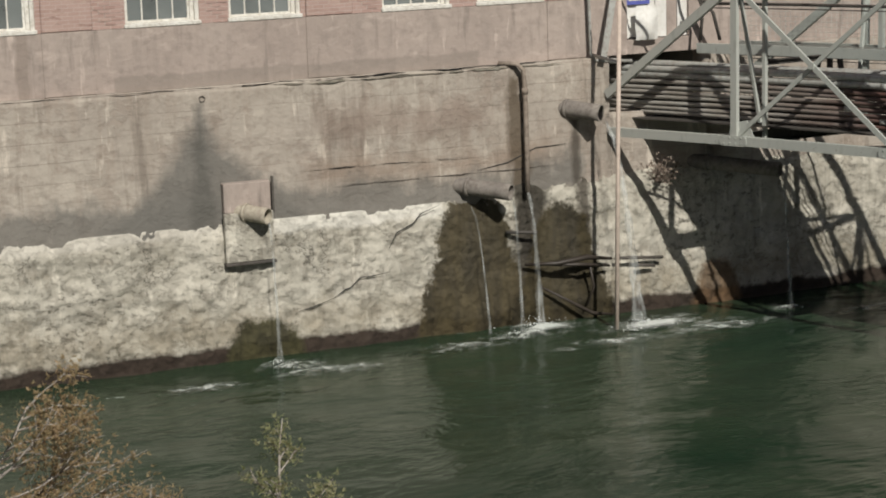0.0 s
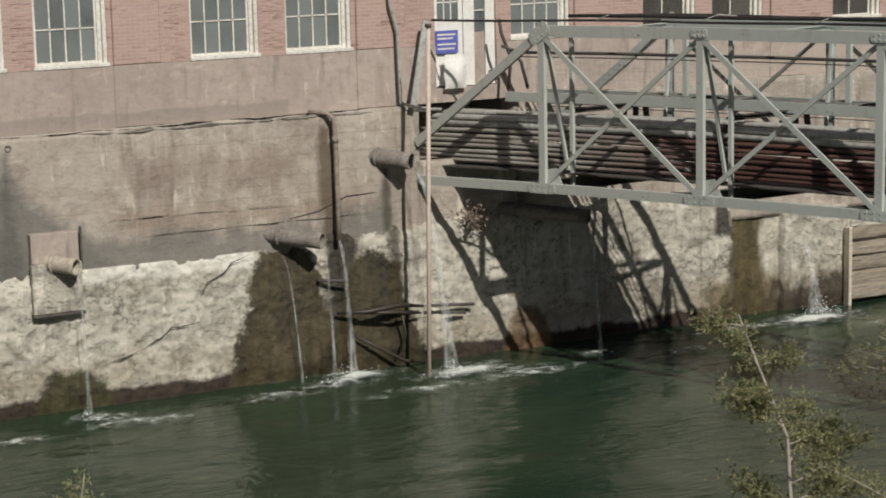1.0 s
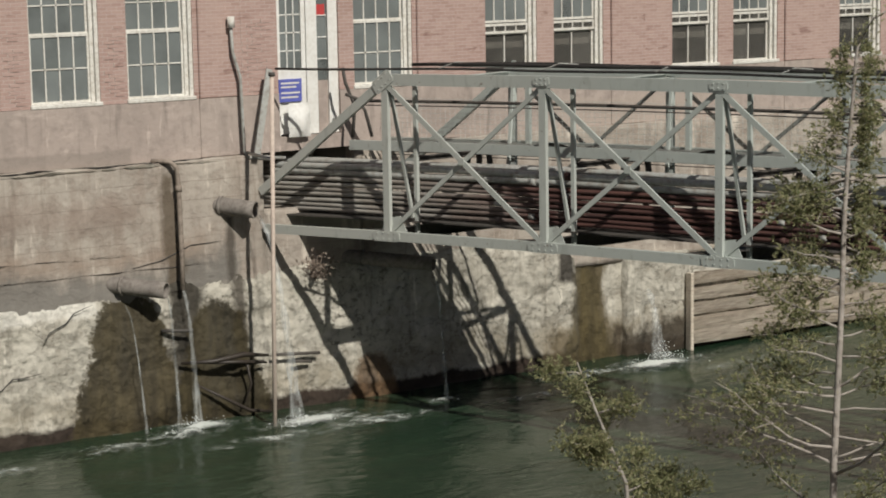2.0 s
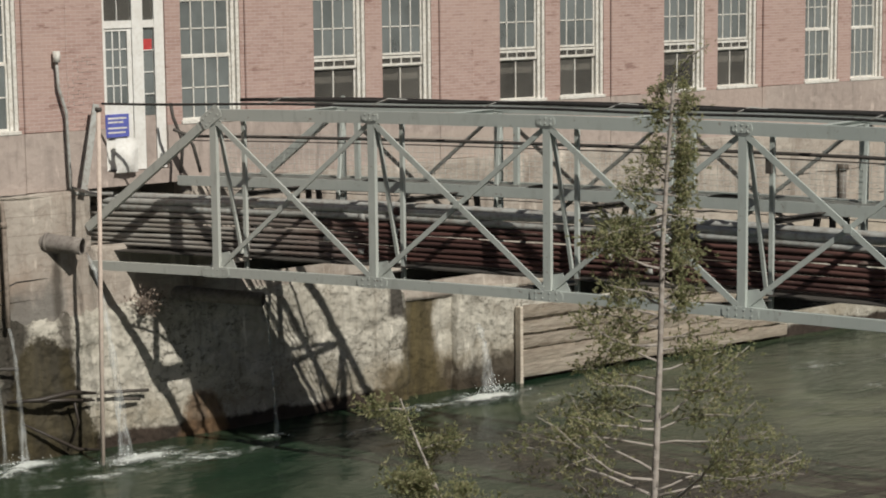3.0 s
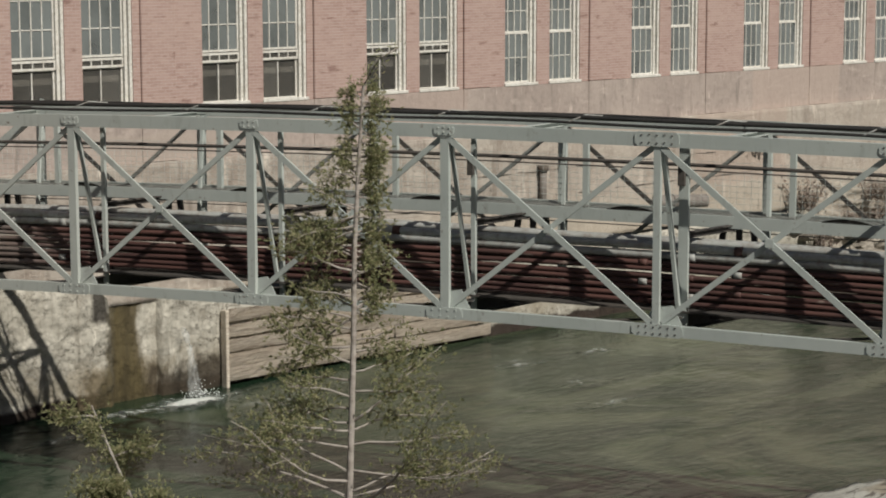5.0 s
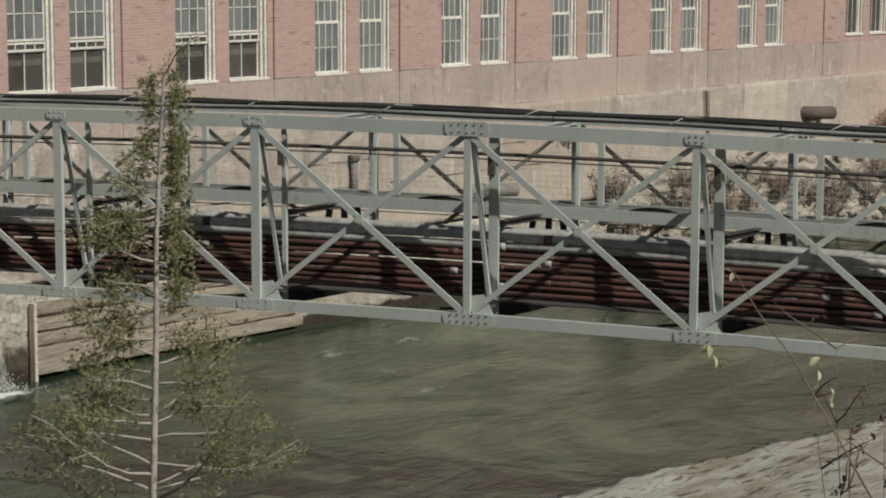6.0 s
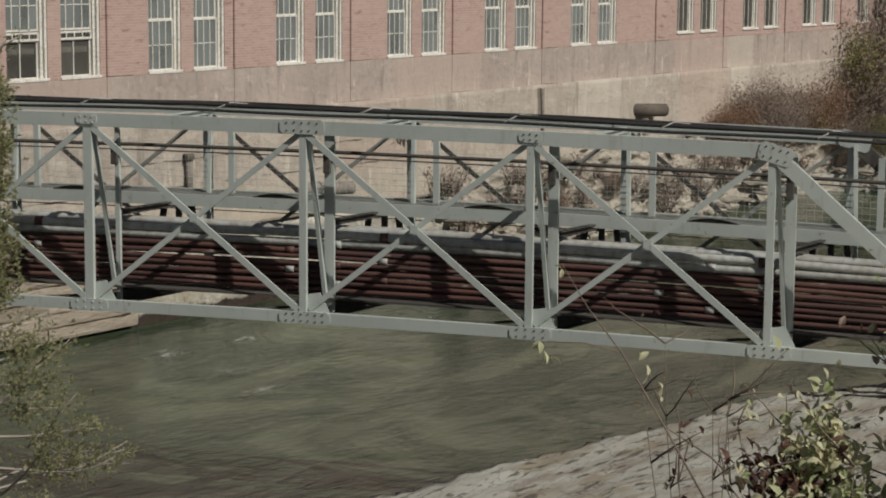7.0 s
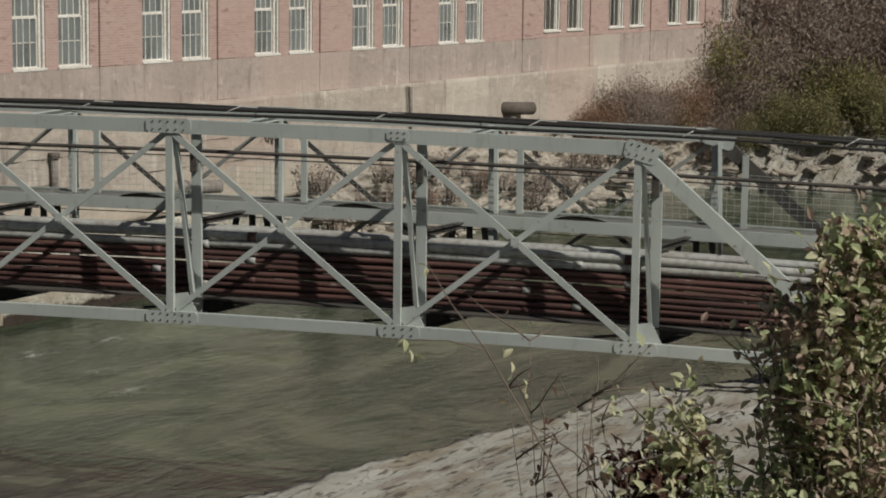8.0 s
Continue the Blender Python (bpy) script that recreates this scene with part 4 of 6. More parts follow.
for v in (0.0, WIDTH):
    inner, s = (1, 0.0) if v == 0 else (-1, SKEW)
    e0, e1 = U0 + s * 1.15, U1 + s
    part("top_chord", beam((s, v, Z_TOP), (6 * PANEL + s, v, Z_TOP), 0.22, CHORD, 0.025, (0, 1, 0)), STEEL, bridge)
    part("bottom_chord", beam((e0, v, Z_LOW), (e1, v, Z_LOW), 0.18, CHORD, 0.025, (0, 1, 0)), STEEL, bridge)
    part("end_post", beam((s, v, Z_TOP - 0.02), (e0 - 0.1, v, Z_LOW + 0.75), 0.17, 0.10, 0.025, (0, 1, 0)), STEEL, bridge)
    # Far end post takes the dark steel: shade put into its colour.
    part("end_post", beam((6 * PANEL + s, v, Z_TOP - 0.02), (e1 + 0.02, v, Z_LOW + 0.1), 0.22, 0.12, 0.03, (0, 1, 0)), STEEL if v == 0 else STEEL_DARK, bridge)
    for i in range(7):
        u = i * PANEL + s
        # the spans nearer the mill have broad posts with slim struts; further out it is the other way round
        broad, slim = (0.15, 0.06) if i < 4 else (0.115, 0.115)
        part("post", beam((u, v, Z_LOW), (u, v, Z_TOP - 0.1), broad, 0.09, 0.018, (0, 1, 0)), STEEL, bridge)
        part("outrigger_strut", beam((u + 0.07, v + 0.05 * inner, Z_TOP - 0.1), (u + 0.19, v + 0.54 * inner, Z_LOW + 0.3), slim, 0.06, 0.014, (-1, 0, 0)), STEEL, bridge)
        if i in (0, 6):
            gusset(u + (-0.02 if i == 0 else 0.05), v, Z_TOP - 0.04, 0.52, 0.28, 4, -36 if i == 0 else 14)
        else:
            gusset(u, v, Z_TOP + 0.01, 0.74 if i == 4 else 0.36, 0.23 if i == 4 else 0.16, 5 if i == 4 else 3)
        gusset(u + (0.04 if i > 3 else 0), v, Z_LOW, 0.86 if i == 4 else 0.66, 0.20, 6 if i == 4 else 4)
        shoe = bmesh.new()
        quad = [(u - 0.22, Z_LOW + 0.09), (u + 0.42, Z_LOW + 0.09), (u + 0.26, Z_LOW + 0.40), (u - 0.08, Z_LOW + 0.34)]
        a = [shoe.verts.new((x, v + 0.055, z)) for x, z in quad]
        b = [shoe.verts.new((x, v + 0.070, z)) for x, z in quad]
        shoe.faces.new(a), shoe.faces.new(b[::-1])
        for q in range(4):
            shoe.faces.new((a[q], b[q], b[(q + 1) % 4], a[(q + 1) % 4]))
        part("node_plate", shoe, STEEL, bridge)
    for i in range(6):
        u, w = i * PANEL + s, (i + 1) * PANEL + s
        # Far braces get darker steels than the near ones, painting in their shade.
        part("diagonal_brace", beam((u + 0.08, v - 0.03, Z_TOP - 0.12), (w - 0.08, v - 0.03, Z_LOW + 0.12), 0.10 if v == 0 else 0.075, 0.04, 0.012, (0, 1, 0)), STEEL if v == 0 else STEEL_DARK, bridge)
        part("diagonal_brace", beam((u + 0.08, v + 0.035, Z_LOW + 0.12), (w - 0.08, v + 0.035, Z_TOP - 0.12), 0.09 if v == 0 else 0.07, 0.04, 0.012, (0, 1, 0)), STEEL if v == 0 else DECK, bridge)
        part("cross_plate", boxed((u + PANEL / 2 - 0.07, v - 0.075, (Z_LOW + Z_TOP) / 2 - 0.07), (u + PANEL / 2 + 0.07, v - 0.062, (Z_LOW + Z_TOP) / 2 + 0.07), 0.003), STEEL, bridge)

# floor beams, inner posts and the walkway
V_IN, V_DECK, Z_DECK = 0.62, 1.9, 5.58
for i in range(7):
    u = i * PANEL
    # Floor beams darkened to mute the sun dashes let through by the pipes.
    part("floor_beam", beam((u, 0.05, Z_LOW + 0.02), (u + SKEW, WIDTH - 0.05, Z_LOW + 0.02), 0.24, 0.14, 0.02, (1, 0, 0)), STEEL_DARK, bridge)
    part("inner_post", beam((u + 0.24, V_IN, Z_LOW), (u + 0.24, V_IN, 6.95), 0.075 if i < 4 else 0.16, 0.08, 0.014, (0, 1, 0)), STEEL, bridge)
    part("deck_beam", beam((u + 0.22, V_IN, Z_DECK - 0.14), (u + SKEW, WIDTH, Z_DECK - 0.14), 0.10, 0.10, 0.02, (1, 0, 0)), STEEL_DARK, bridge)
    part("outer_post", beam((u + 0.5 + SKEW, WIDTH - 0.16, Z_DECK - 0.1), (u + 0.5 + SKEW, WIDTH - 0.16, 6.75), 0.1, 0.09, 0.015, (0, 1, 0)), STEEL, bridge)
    if i < 6:
        part("top_strut", beam((u + 0.62, 0.1, Z_TOP - 0.06), (u + SKEW, WIDTH - 0.1, Z_TOP - 0.06), 0.09, 0.09, 0.015, (1, 0, 0)), STEEL, bridge)
D0 = U0 + 1.1
for i in range(22):
    u = D0 + (U1 - D0) * i / 22
    v_ = u + (U1 - D0) / 22 - 0.01
    grate = bmesh.new()
    for j in range(9):
        bar(grate, (u, V_DECK + 0.05 + 0.1 * j, Z_DECK), (v_, V_DECK + 0.05 + 0.1 * j, Z_DECK), 0.006, 0.03)
    for j in range(3):
        bar(grate, (u + 0.03 + 0.5 * j, V_DECK + 0.03, Z_DECK - 0.02), (u + 0.03 + 0.5 * j, WIDTH - 0.1, Z_DECK - 0.02), 0.01, 0.01)
    part("deck_grating", grate, DECK, bridge)
part("deck_edge", beam((D0 - 0.4, V_DECK, Z_DECK - 0.05), (U1, V_DECK, Z_DECK - 0.05), 0.20, 0.06, 0.015, (0, 1, 0)), STEEL, bridge)
part("deck_edge", beam((D0, WIDTH - 0.1, Z_DECK - 0.05), (U1, WIDTH - 0.1, Z_DECK - 0.05), 0.17, 0.06, 0.015, (0, 1, 0)), STEEL, bridge)
part("handrail", piped([(U0 + 0.8, V_DECK, 6.45), (U1 + 3, V_DECK, 6.45)], 0.032, 8), STEEL_DARK, bridge, "dark handrail")
part("mid_rail", piped([(U0 + 0.8, V_DECK, 6.36), (U1 + 3, V_DECK, 6.36)], 0.012, 8), STEEL_DARK, bridge)
mesh_bm = bmesh.new()
for j in range(9):
    bar(mesh_bm, (D0, WIDTH - 0.2, Z_DECK + 0.06 + 0.1 * j), (U1, WIDTH - 0.2, Z_DECK + 0.06 + 0.1 * j), 0.005, 0.005)
for j in range(220):
    u = D0 + (U1 - D0) * j / 220
    bar(mesh_bm, (u, WIDTH - 0.2, Z_DECK + 0.05), (u, WIDTH - 0.2, 6.45), 0.004, 0.004)
part("wire_mesh", mesh_bm, STEEL, bridge, "thin wire mesh railing")
for z in (5.25, 5.31):
    wb = bmesh.new()
    bar(wb, (D0, WIDTH - 0.05, z), (U1, WIDTH - 0.05, z), 0.015, 0.015)
    part("guy_wire", wb, STEEL_DARK, bridge)
for i in range(7):
    u, w = (i - 0.4) * PANEL, (i + 0.6) * PANEL
    part("lateral_rod", piped([(u, 0.1, Z_LOW), (w, WIDTH - 0.1, Z_LOW)], 0.025, 6), STEEL_DARK, bridge)

# the bundle of pipes carried by the bridge: each one is a thing
for j in range(9):
    z = 4.31 + 0.104 * j
    r = 0.043 if j < 7 else 0.068
    z += 0.03 * max(0, j - 6)
    grey = j >= 7
    pts = [(U0 - 0.75 + (U1 + 2.0 - U0) * q / 40, 0.80 + 0.01 * math.sin(q * 1.3 + j) + (0.06 if grey else 0), z + 0.012 * math.sin(q * 0.7 + 2 * j)) for q in range(41)]
    pt = thing("service_pipe", (*NODE1, 0), "long grey painted pipe on the bridge" if grey else "long rusty red-brown pipe slung under the bridge deck", "pipe", "bridge pipes", turn=ALONG)
    part("pipe", piped(pts, r, 8), GREYPIPE if grey else RUST, pt)
    for q in range(4):
        u = 2 + q * 6.1 + 0.8 * (j % 3)
        part("coupling", piped([(u, 0.80 + (0.06 if grey else 0), z), (u + 0.14, 0.80 + (0.06 if grey else 0), z)], r + 0.014, 8), GREYPIPE if j % 2 else RUST, pt)
# Three back pipes are added, dark to paint the shade between the front ones.
for j, (v, z, r) in enumerate(((1.02, 5.27, 0.06), (1.22, 5.27, 0.055), (1.05, 4.36, 0.1), (1.06, 4.62, 0.1), (1.05, 4.9, 0.1))):
    pt = thing("service_pipe", (*NODE1, 0), "long grey painted pipe on the bridge" if j < 2 else "added dark pipe that blacks out the gaps behind the rusty bundle", "pipe", "bridge pipes", turn=ALONG)
    part("pipe", piped([(U0 - 0.5 + (U1 + 1.8 - U0) * q / 30, v, z + 0.01 * math.sin(q + j)) for q in range(31)], r, 8), GREYPIPE if j < 2 else BROWNPIPE, pt)
for j in range(7):
    u = j * PANEL + 0.15
    part("pipe_hanger", boxed((u, 0.88, Z_LOW), (u + 0.05, 0.92, 5.2)), STEEL_DARK, bridge)

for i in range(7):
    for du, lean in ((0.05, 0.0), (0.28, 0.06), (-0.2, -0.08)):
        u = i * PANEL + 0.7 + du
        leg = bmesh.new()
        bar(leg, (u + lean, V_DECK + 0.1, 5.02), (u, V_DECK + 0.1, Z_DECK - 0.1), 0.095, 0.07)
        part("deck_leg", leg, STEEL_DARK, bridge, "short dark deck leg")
    if i > 2:
        part("junction_box", boxed((i * PANEL + 0.16, V_IN - 0.12, 6.25), (i * PANEL + 0.28, V_IN - 0.05, 6.6), 0.01), STEEL_DARK, bridge, "dark junction box")
# Dark arcs added for the dark shapes on the deck edge, one a panel.
for i in range(6):
    u = i * PANEL + 2.15
    hump = sheet(10, 2, lambda a, b: (u + 1.1 * a, V_DECK - 0.02, Z_DECK - 0.02 + b * (0.14 * math.sin(math.pi * min(1, 0.12 + a)) ** 0.6)))
    bmesh.ops.solidify(hump, geom=hump.faces[:], thickness=0.03)
    part("toe_plate", hump, STEEL_DARK, bridge, "added dark arc on the deck edge")
# Plates added out of sight to fill the bridge's shadow on the wall.
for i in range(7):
    part("soffit_plate", boxed((-3.1 + 1.2 * i, 1.32, 4.12), (-1.92 + 1.2 * i, WIDTH - 0.12, 4.15), 0.004), STEEL_DARK, bridge, "hidden dark plate added to fill the bridge shadow")
# Tray added to block light below the pipes and in the wall recess.
part("pipe_tray", boxed((U0 - 0.55, 0.55, 4.19), (U1, 1.3, 4.22)), STEEL_DARK, bridge, "dark tray added under the pipes to block light")

# cables along the top
for j, (v, z, r, m) in enumerate(((0.35, 7.30, 0.035, BLACK), (0.55, 7.27, 0.022, GREYPIPE), (0.7, 7.30, 0.03, BLACK), (0.2, 7.22, 0.025, BLACK))):
    c = thing("overhead_cable", (*NODE1, 0), "thick black cable laid along the bridge top" if m is BLACK else "grey conduit laid along the bridge top", "cable", "bridge cables", turn=ALONG)
    part("cable", piped([((U0 + 0.2 if j == 3 else 0.4 + 0.5 * j) + (U1 + 9 - U0) * q / 40, v + 0.02 * math.sin(q * 2.1 + j), z + 0.012 * math.sin(q * 1.1 + 3 * j) - 0.0 * q) for q in range(41)], r, 7), m, c)
for j in range(11):
    u = 1.2 + 2.4 * j
    tie = thing("cable_tie", (*NODE1, 0), "pale strap tied round the cables", "strap", "cable straps", turn=ALONG)
    part("strap", piped([(u, 0.15, 7.24), (u + 0.2, 0.4, 7.345), (u + 0.45, 0.75, 7.30)], 0.011, 6), GREYPIPE, tie)


def camber(u):
    """The bridge stands highest at mid-span and falls towards both banks."""
    return 0.055 - 0.016 * (u / PANEL - 3) ** 2


def settle(ob):
    """Bends one part of the bridge, in the bridge's own frame, to the camber."""
    if ob.location.length > 0.001:
        ob.location.z += camber(ob.location.x)
        return
    bm = bmesh.new()
    bm.from_mesh(ob.data)
    us = [v.co.x for v in bm.verts]
    if max(us) - min(us) > 1.2 * PANEL:
        for i in range(-1, 8):
            bmesh.ops.bisect_plane(bm, geom=bm.verts[:] + bm.edges[:] + bm.faces[:], plane_co=(i * PANEL, 0, 0), plane_no=(1, 0, 0))
    for v in bm.verts:
        v.co.z += camber(v.co.x)
    bm.to_mesh(ob.data)
    bm.free()


for root in [o for o in scene.objects if o.parent is None and o.name.split(".")[0] in ("footbridge", "service_pipe", "overhead_cable", "cable_tie")]:
    for ob in root.children_recursive:
        settle(ob)


# ---- pole, drains and pipes on the river wall ----
pole = thing("standpipe", (18.58, -1.62, 0), "tall faded pink pole standing at the river wall", "pole")
part("shaft", piped([(0, 0, -0.6), (0.08, 0, 3.2), (0.17, 0, 7.0)], 0.044, 10), PINKPIPE, pole)
part("cap", piped([(0.17, 0, 7.0), (0.17, 0, 7.07)], 0.066, 10), STEEL_DARK, pole)
part("bracket", piped([(0.13, 0.0, 5.36), (0.3, 1.5, 5.36)], 0.035, 8), GREYPIPE, pole)


def drain(name, root, end, r, label, material):
    th = thing(name, root, label, "drain pipe", "outfall pipes")
    way = Vector(end) - Vector(root)
    part("pipe", piped([-way.normalized() * 0.5, way * 0.3, way * 0.8, way], r, 22, True), material, th)
    bm = bmesh.new()
    tube(bm, [way * 0.10, way * 0.10 + way.normalized() * 0.06], r + 0.025, 22)
    part("collar", bm, material, th)
    return th


drain("outfall_pipe", (11.26, -0.4, 2.90), (11.64, -0.82, 2.85), 0.16, "short pale clay outfall pipe in a square plate", PALEPIPE)
drain("outfall_pipe", (15.88, -0.25, 2.96), (16.60, -1.03, 2.88), 0.165, "grey encrusted outfall pipe", OLDPIPE)
drain("outfall_pipe", (18.16, -0.12, 4.35), (18.72, -0.78, 4.26), 0.17, "grey encrusted outfall pipe high on the wall", OLDPIPE)
drain("outfall_pipe", (21.2, -0.3, 3.0), (22.33, -1.7, 2.92), 0.15, "dark outfall pipe under the bridge", OLDPIPE)
plate = thing("wall_plate", (10.88, -0.42, 1.95), "square concrete patch plate round the outfall", "plate")
part("plate", boxed((0, -0.09, 0), (0.97, 0.05, 0.95), 0.012), WHITE_WALL, plate)
part("upper_panel", boxed((0.02, -0.02, 0.955), (0.95, 0.2, 1.52), 0.012), CONCRETE, plate, "grey upper panel")
part("lip", boxed((-0.02, -0.13, -0.06), (0.99, 0.05, -0.004), 0.01), STEEL_DARK, plate, "dark lower lip")
part("stake", boxed((0.97, -0.05, 0.9), (1.01, 0.0, 1.6)), STEEL_DARK, plate, "dark stake")

hole = thing("weep_hole", (10.63, -0.22, 5.12), "small dark weep hole with a rusty collar", "drain")
part("spout", piped([(0, 0.2, 0), (0, -0.04, -0.02)], 0.06, 12, True), STEEL_DARK, hole)
part("collar", boxed((-0.1, 0.0, -0.09), (0.1, 0.03, 0.1), 0.02), OLDPIPE, hole)

riser = thing("wall_riser", (41.0, -0.36, 3.0), "grey pipe standing against the rust-stained wall", "pipe")
part("pipe", piped([(0, 0, 0), (0, 0, 1.35)], 0.10, 12), OLDPIPE, riser)
part("collar", piped([(0, 0, 1.2), (0, 0, 1.36)], 0.15, 12), BROWNPIPE, riser)

down = thing("downpipe", (17.2, -0.3, 0), "rusty grey downpipe on the river wall", "pipe")
part("pipe", piped([(-0.4, 0.2, 5.33), (-0.12, -0.05, 5.33), (0.0, -0.1, 5.2), (0.03, -0.1, 4.8), (0.02, -0.16, 3.6), (0.0, -0.2, 2.75)], 0.05, 10), CLAYPIPE, down)
part("joint", piped([(0.03, -0.1, 4.72), (0.03, -0.1, 4.84)], 0.066, 10), CLAYPIPE, down)

cond = thing("conduit", (18.6, -0.16, 0), "grey electric conduit running down the brick wall", "conduit")
part("pipe", piped([(0.0, 0, 8.0), (0.02, -0.02, 7.4), (0.16, -0.04, 6.9), (0.2, -0.04, 5.4), (0.28, -0.06, 5.26), (1.1, -0.1, 5.2)], 0.035, 8), GREYPIPE, cond)
part("weatherhead", piped([(0, -0.02, 7.9), (0, -0.02, 8.12)], 0.075, 10), WHITE, cond, "white conduit head")
part("coupler", piped([(0.6, -0.08, 5.235), (0.85, -0.09, 5.22)], 0.055, 8), GREYPIPE, cond)
plank = thing("leaning_plank", (18.98, -0.35, 5.28), "weathered grey plank leaning on the wall", "plank")
part("board", boxed((-0.07, -0.02, 0), (0.07, 0.02, 1.8), 0.006), GREYPIPE, plank)
plank.matrix_basis = Matrix.Translation((18.98, -0.4, 5.28)) @ pose(0, 0, 0, -4, 13, 0)


def bent(name, label, category, pts, r, material, group=""):
    t = thing(name, pts[0], label, category, group)
    a = Vector(pts[0])
    part("stem", piped([Vector(q) - a for q in pts], r, 6), material, t)
    return t


bent("driftwood", "dark wet branch caught on the wall", "branch", [(17.1, -0.5, 1.27), (17.7, -0.75, 1.28), (18.4, -0.7, 1.33), (19.0, -0.6, 1.22)], [0.03, 0.05, 0.06, 0.03], WET_WOOD, "driftwood")
bent("driftwood", "dark wet branch caught on the wall", "branch", [(17.6, -0.7, 1.25), (18.3, -0.78, 1.2), (18.95, -0.62, 1.08)], [0.03, 0.04, 0.025], WET_WOOD, "driftwood")
bent("driftwood", "dark root hanging to the water", "branch", [(17.4, -0.55, 0.8), (18.0, -0.65, 0.45), (18.5, -0.7, 0.15), (19.0, -0.65, 0.05)], [0.02, 0.035, 0.04, 0.03], WET_WOOD, "driftwood")
bent("driftwood", "dark root hanging to the water", "branch", [(18.45, -0.7, 1.2), (18.55, -0.7, 0.7), (18.4, -0.66, 0.3)], [0.03, 0.025, 0.02], WET_WOOD, "driftwood")
for a, b in (((19.1, -0.62, 1.22), (20.2, -0.58, 1.12)), ((19.6, -0.6, 1.02), (20.0, -0.58, 0.96)), ((16.7, -0.5, 1.98), (17.3, -0.7, 1.95))):
    bent("iron_bar", "rusty iron bar stuck in the wall", "bar", [a, b], 0.035, STEEL_DARK, "iron bars")
for pts in ([(13.01, 1.03), (13.25, 1.18), (13.4, 1.2), (13.61, 1.39), (13.8, 1.38), (14.2, 1.43)], [(14.22, 1.9), (14.35, 2.2), (14.7, 2.35), (14.9, 2.53), (15.3, 2.66)],
            [(12.3, 0.85), (12.6, 0.9), (13.0, 1.03)], [(16.2, 3.25), (16.9, 3.35), (17.5, 3.6), (18.2, 3.62)]):
    up = pts[0][1] > 3
    c = thing("wall_crack", (pts[0][0], 0, pts[0][1]), "dark crack in the concrete wall", "crack", "wall cracks", "structure")
    part("gap", piped([(x - pts[0][0] + rnd(-0.03, 0.03), (-0.27 if up else -0.46), z - pts[0][1]) for x, z in pts], [0.003] + [0.012] * (len(pts) - 2) + [0.003], 5), BLACK, c)

# the open joint between the two concretes, with flaking pale edges
def ribbon(x0, x1, z0, thick, y, seed, n):
    def at(a, b):
        x = x0 + (x1 - x0) * a
        t = thick * max(0.08, 0.5 + 1.1 * fract(x * 1.7, seed, 0)) * min(1, 12 * a, 12 * (1 - a))
        return (x - x0, y + 0.012 * fract(x * 3, seed + 2, b), z0 + 0.022 * fract(x * 0.8, seed + 5, 0) + t * (b - 0.5))
    bm = sheet(n, 2, at)
    bmesh.ops.solidify(bm, geom=bm.faces[:], thickness=0.02)
    return bm


for x0, x1, z, thick, m, y in ((11.2, 14.6, 5.30, 0.022, STEEL_DARK, -0.235), (13.6, 18.2, 5.315, 0.018, BLACK, -0.235), (5.0, 11.0, 5.30, 0.02, OLDPIPE, -0.235),
                               (12.0, 15.5, 5.25, 0.05, LEDGE, -0.24), (14.4, 18.3, 5.25, 0.09, LEDGE, -0.24), (12.5, 16.8, 3.55, 0.02, OLDPIPE, -0.27), (13.2, 18.0, 3.2, 0.018, OLDPIPE, -0.27), (30.5, 50.0, 4.2, 0.03, OLDPIPE, -0.25), (31.0, 52.0, 3.5, 0.03, OLDPIPE, -0.26)):
    jt = thing("wall_joint", (x0, 0, 0), "open flaking joint in the concrete wall", "joint", "wall joints", "structure")
    part("seam", ribbon(x0, x1, z, thick, y, x0, 90), m, jt)

# tank on legs, post and the dry growth on the far wall
tank = thing("outlet_pipe", (64.3, -0.25, 4.12), "brown pipe stub on the far concrete wall", "pipe")
part("pipe", piped([(0.0, 0.2, 0), (0.1, -0.2, 0.0), (1.15, -0.5, -0.04)], 0.23, 16, True), BROWNPIPE, tank)
part("bracket", boxed((0.1, -0.35, -0.9), (0.3, -0.2, -0.3), 0.02), OLDPIPE, tank)
bent("wall_post", "thin rusty post on the far wall", "post", [(58.2, -0.28, 3.6), (58.2, -0.28, 5.2)], 0.07, OLDPIPE)
drain("outfall_pipe", (46.15, -0.42, 2.95), (47.35, -0.85, 2.92), 0.19, "brown outfall pipe behind the bridge", OLDPIPE)

# at the bridge head
sack = thing("white_sack", (19.85, -0.30, 5.6), "crumpled white sack by the mill door", "sack")
part("sack", sheet(8, 8, lambda a, b: (0.5 * a + 0.03 * fract(a * 3, 1, b * 3), 0.14 - 0.14 * math.sin(math.pi * a) * math.sin(math.pi * min(1, 0.1 + b)) + 0.03 * fract(a * 5, 4, b * 5), 0.70 * b)), CLEAN_WHITE, sack)
for pts in ([(21.1, -0.6, 5.55), (21.15, -0.62, 6.2), (20.95, -0.6, 6.7), (20.9, -0.6, 7.0)], [(21.5, -0.7, 5.55), (21.35, -0.7, 6.1), (21.2, -0.65, 6.35), (20.95, -0.6, 6.45)]):
    bent("bent_rail", "dark bent railing pipe at the bridge head", "railing", pts, 0.035, STEEL_DARK, "bent rails")

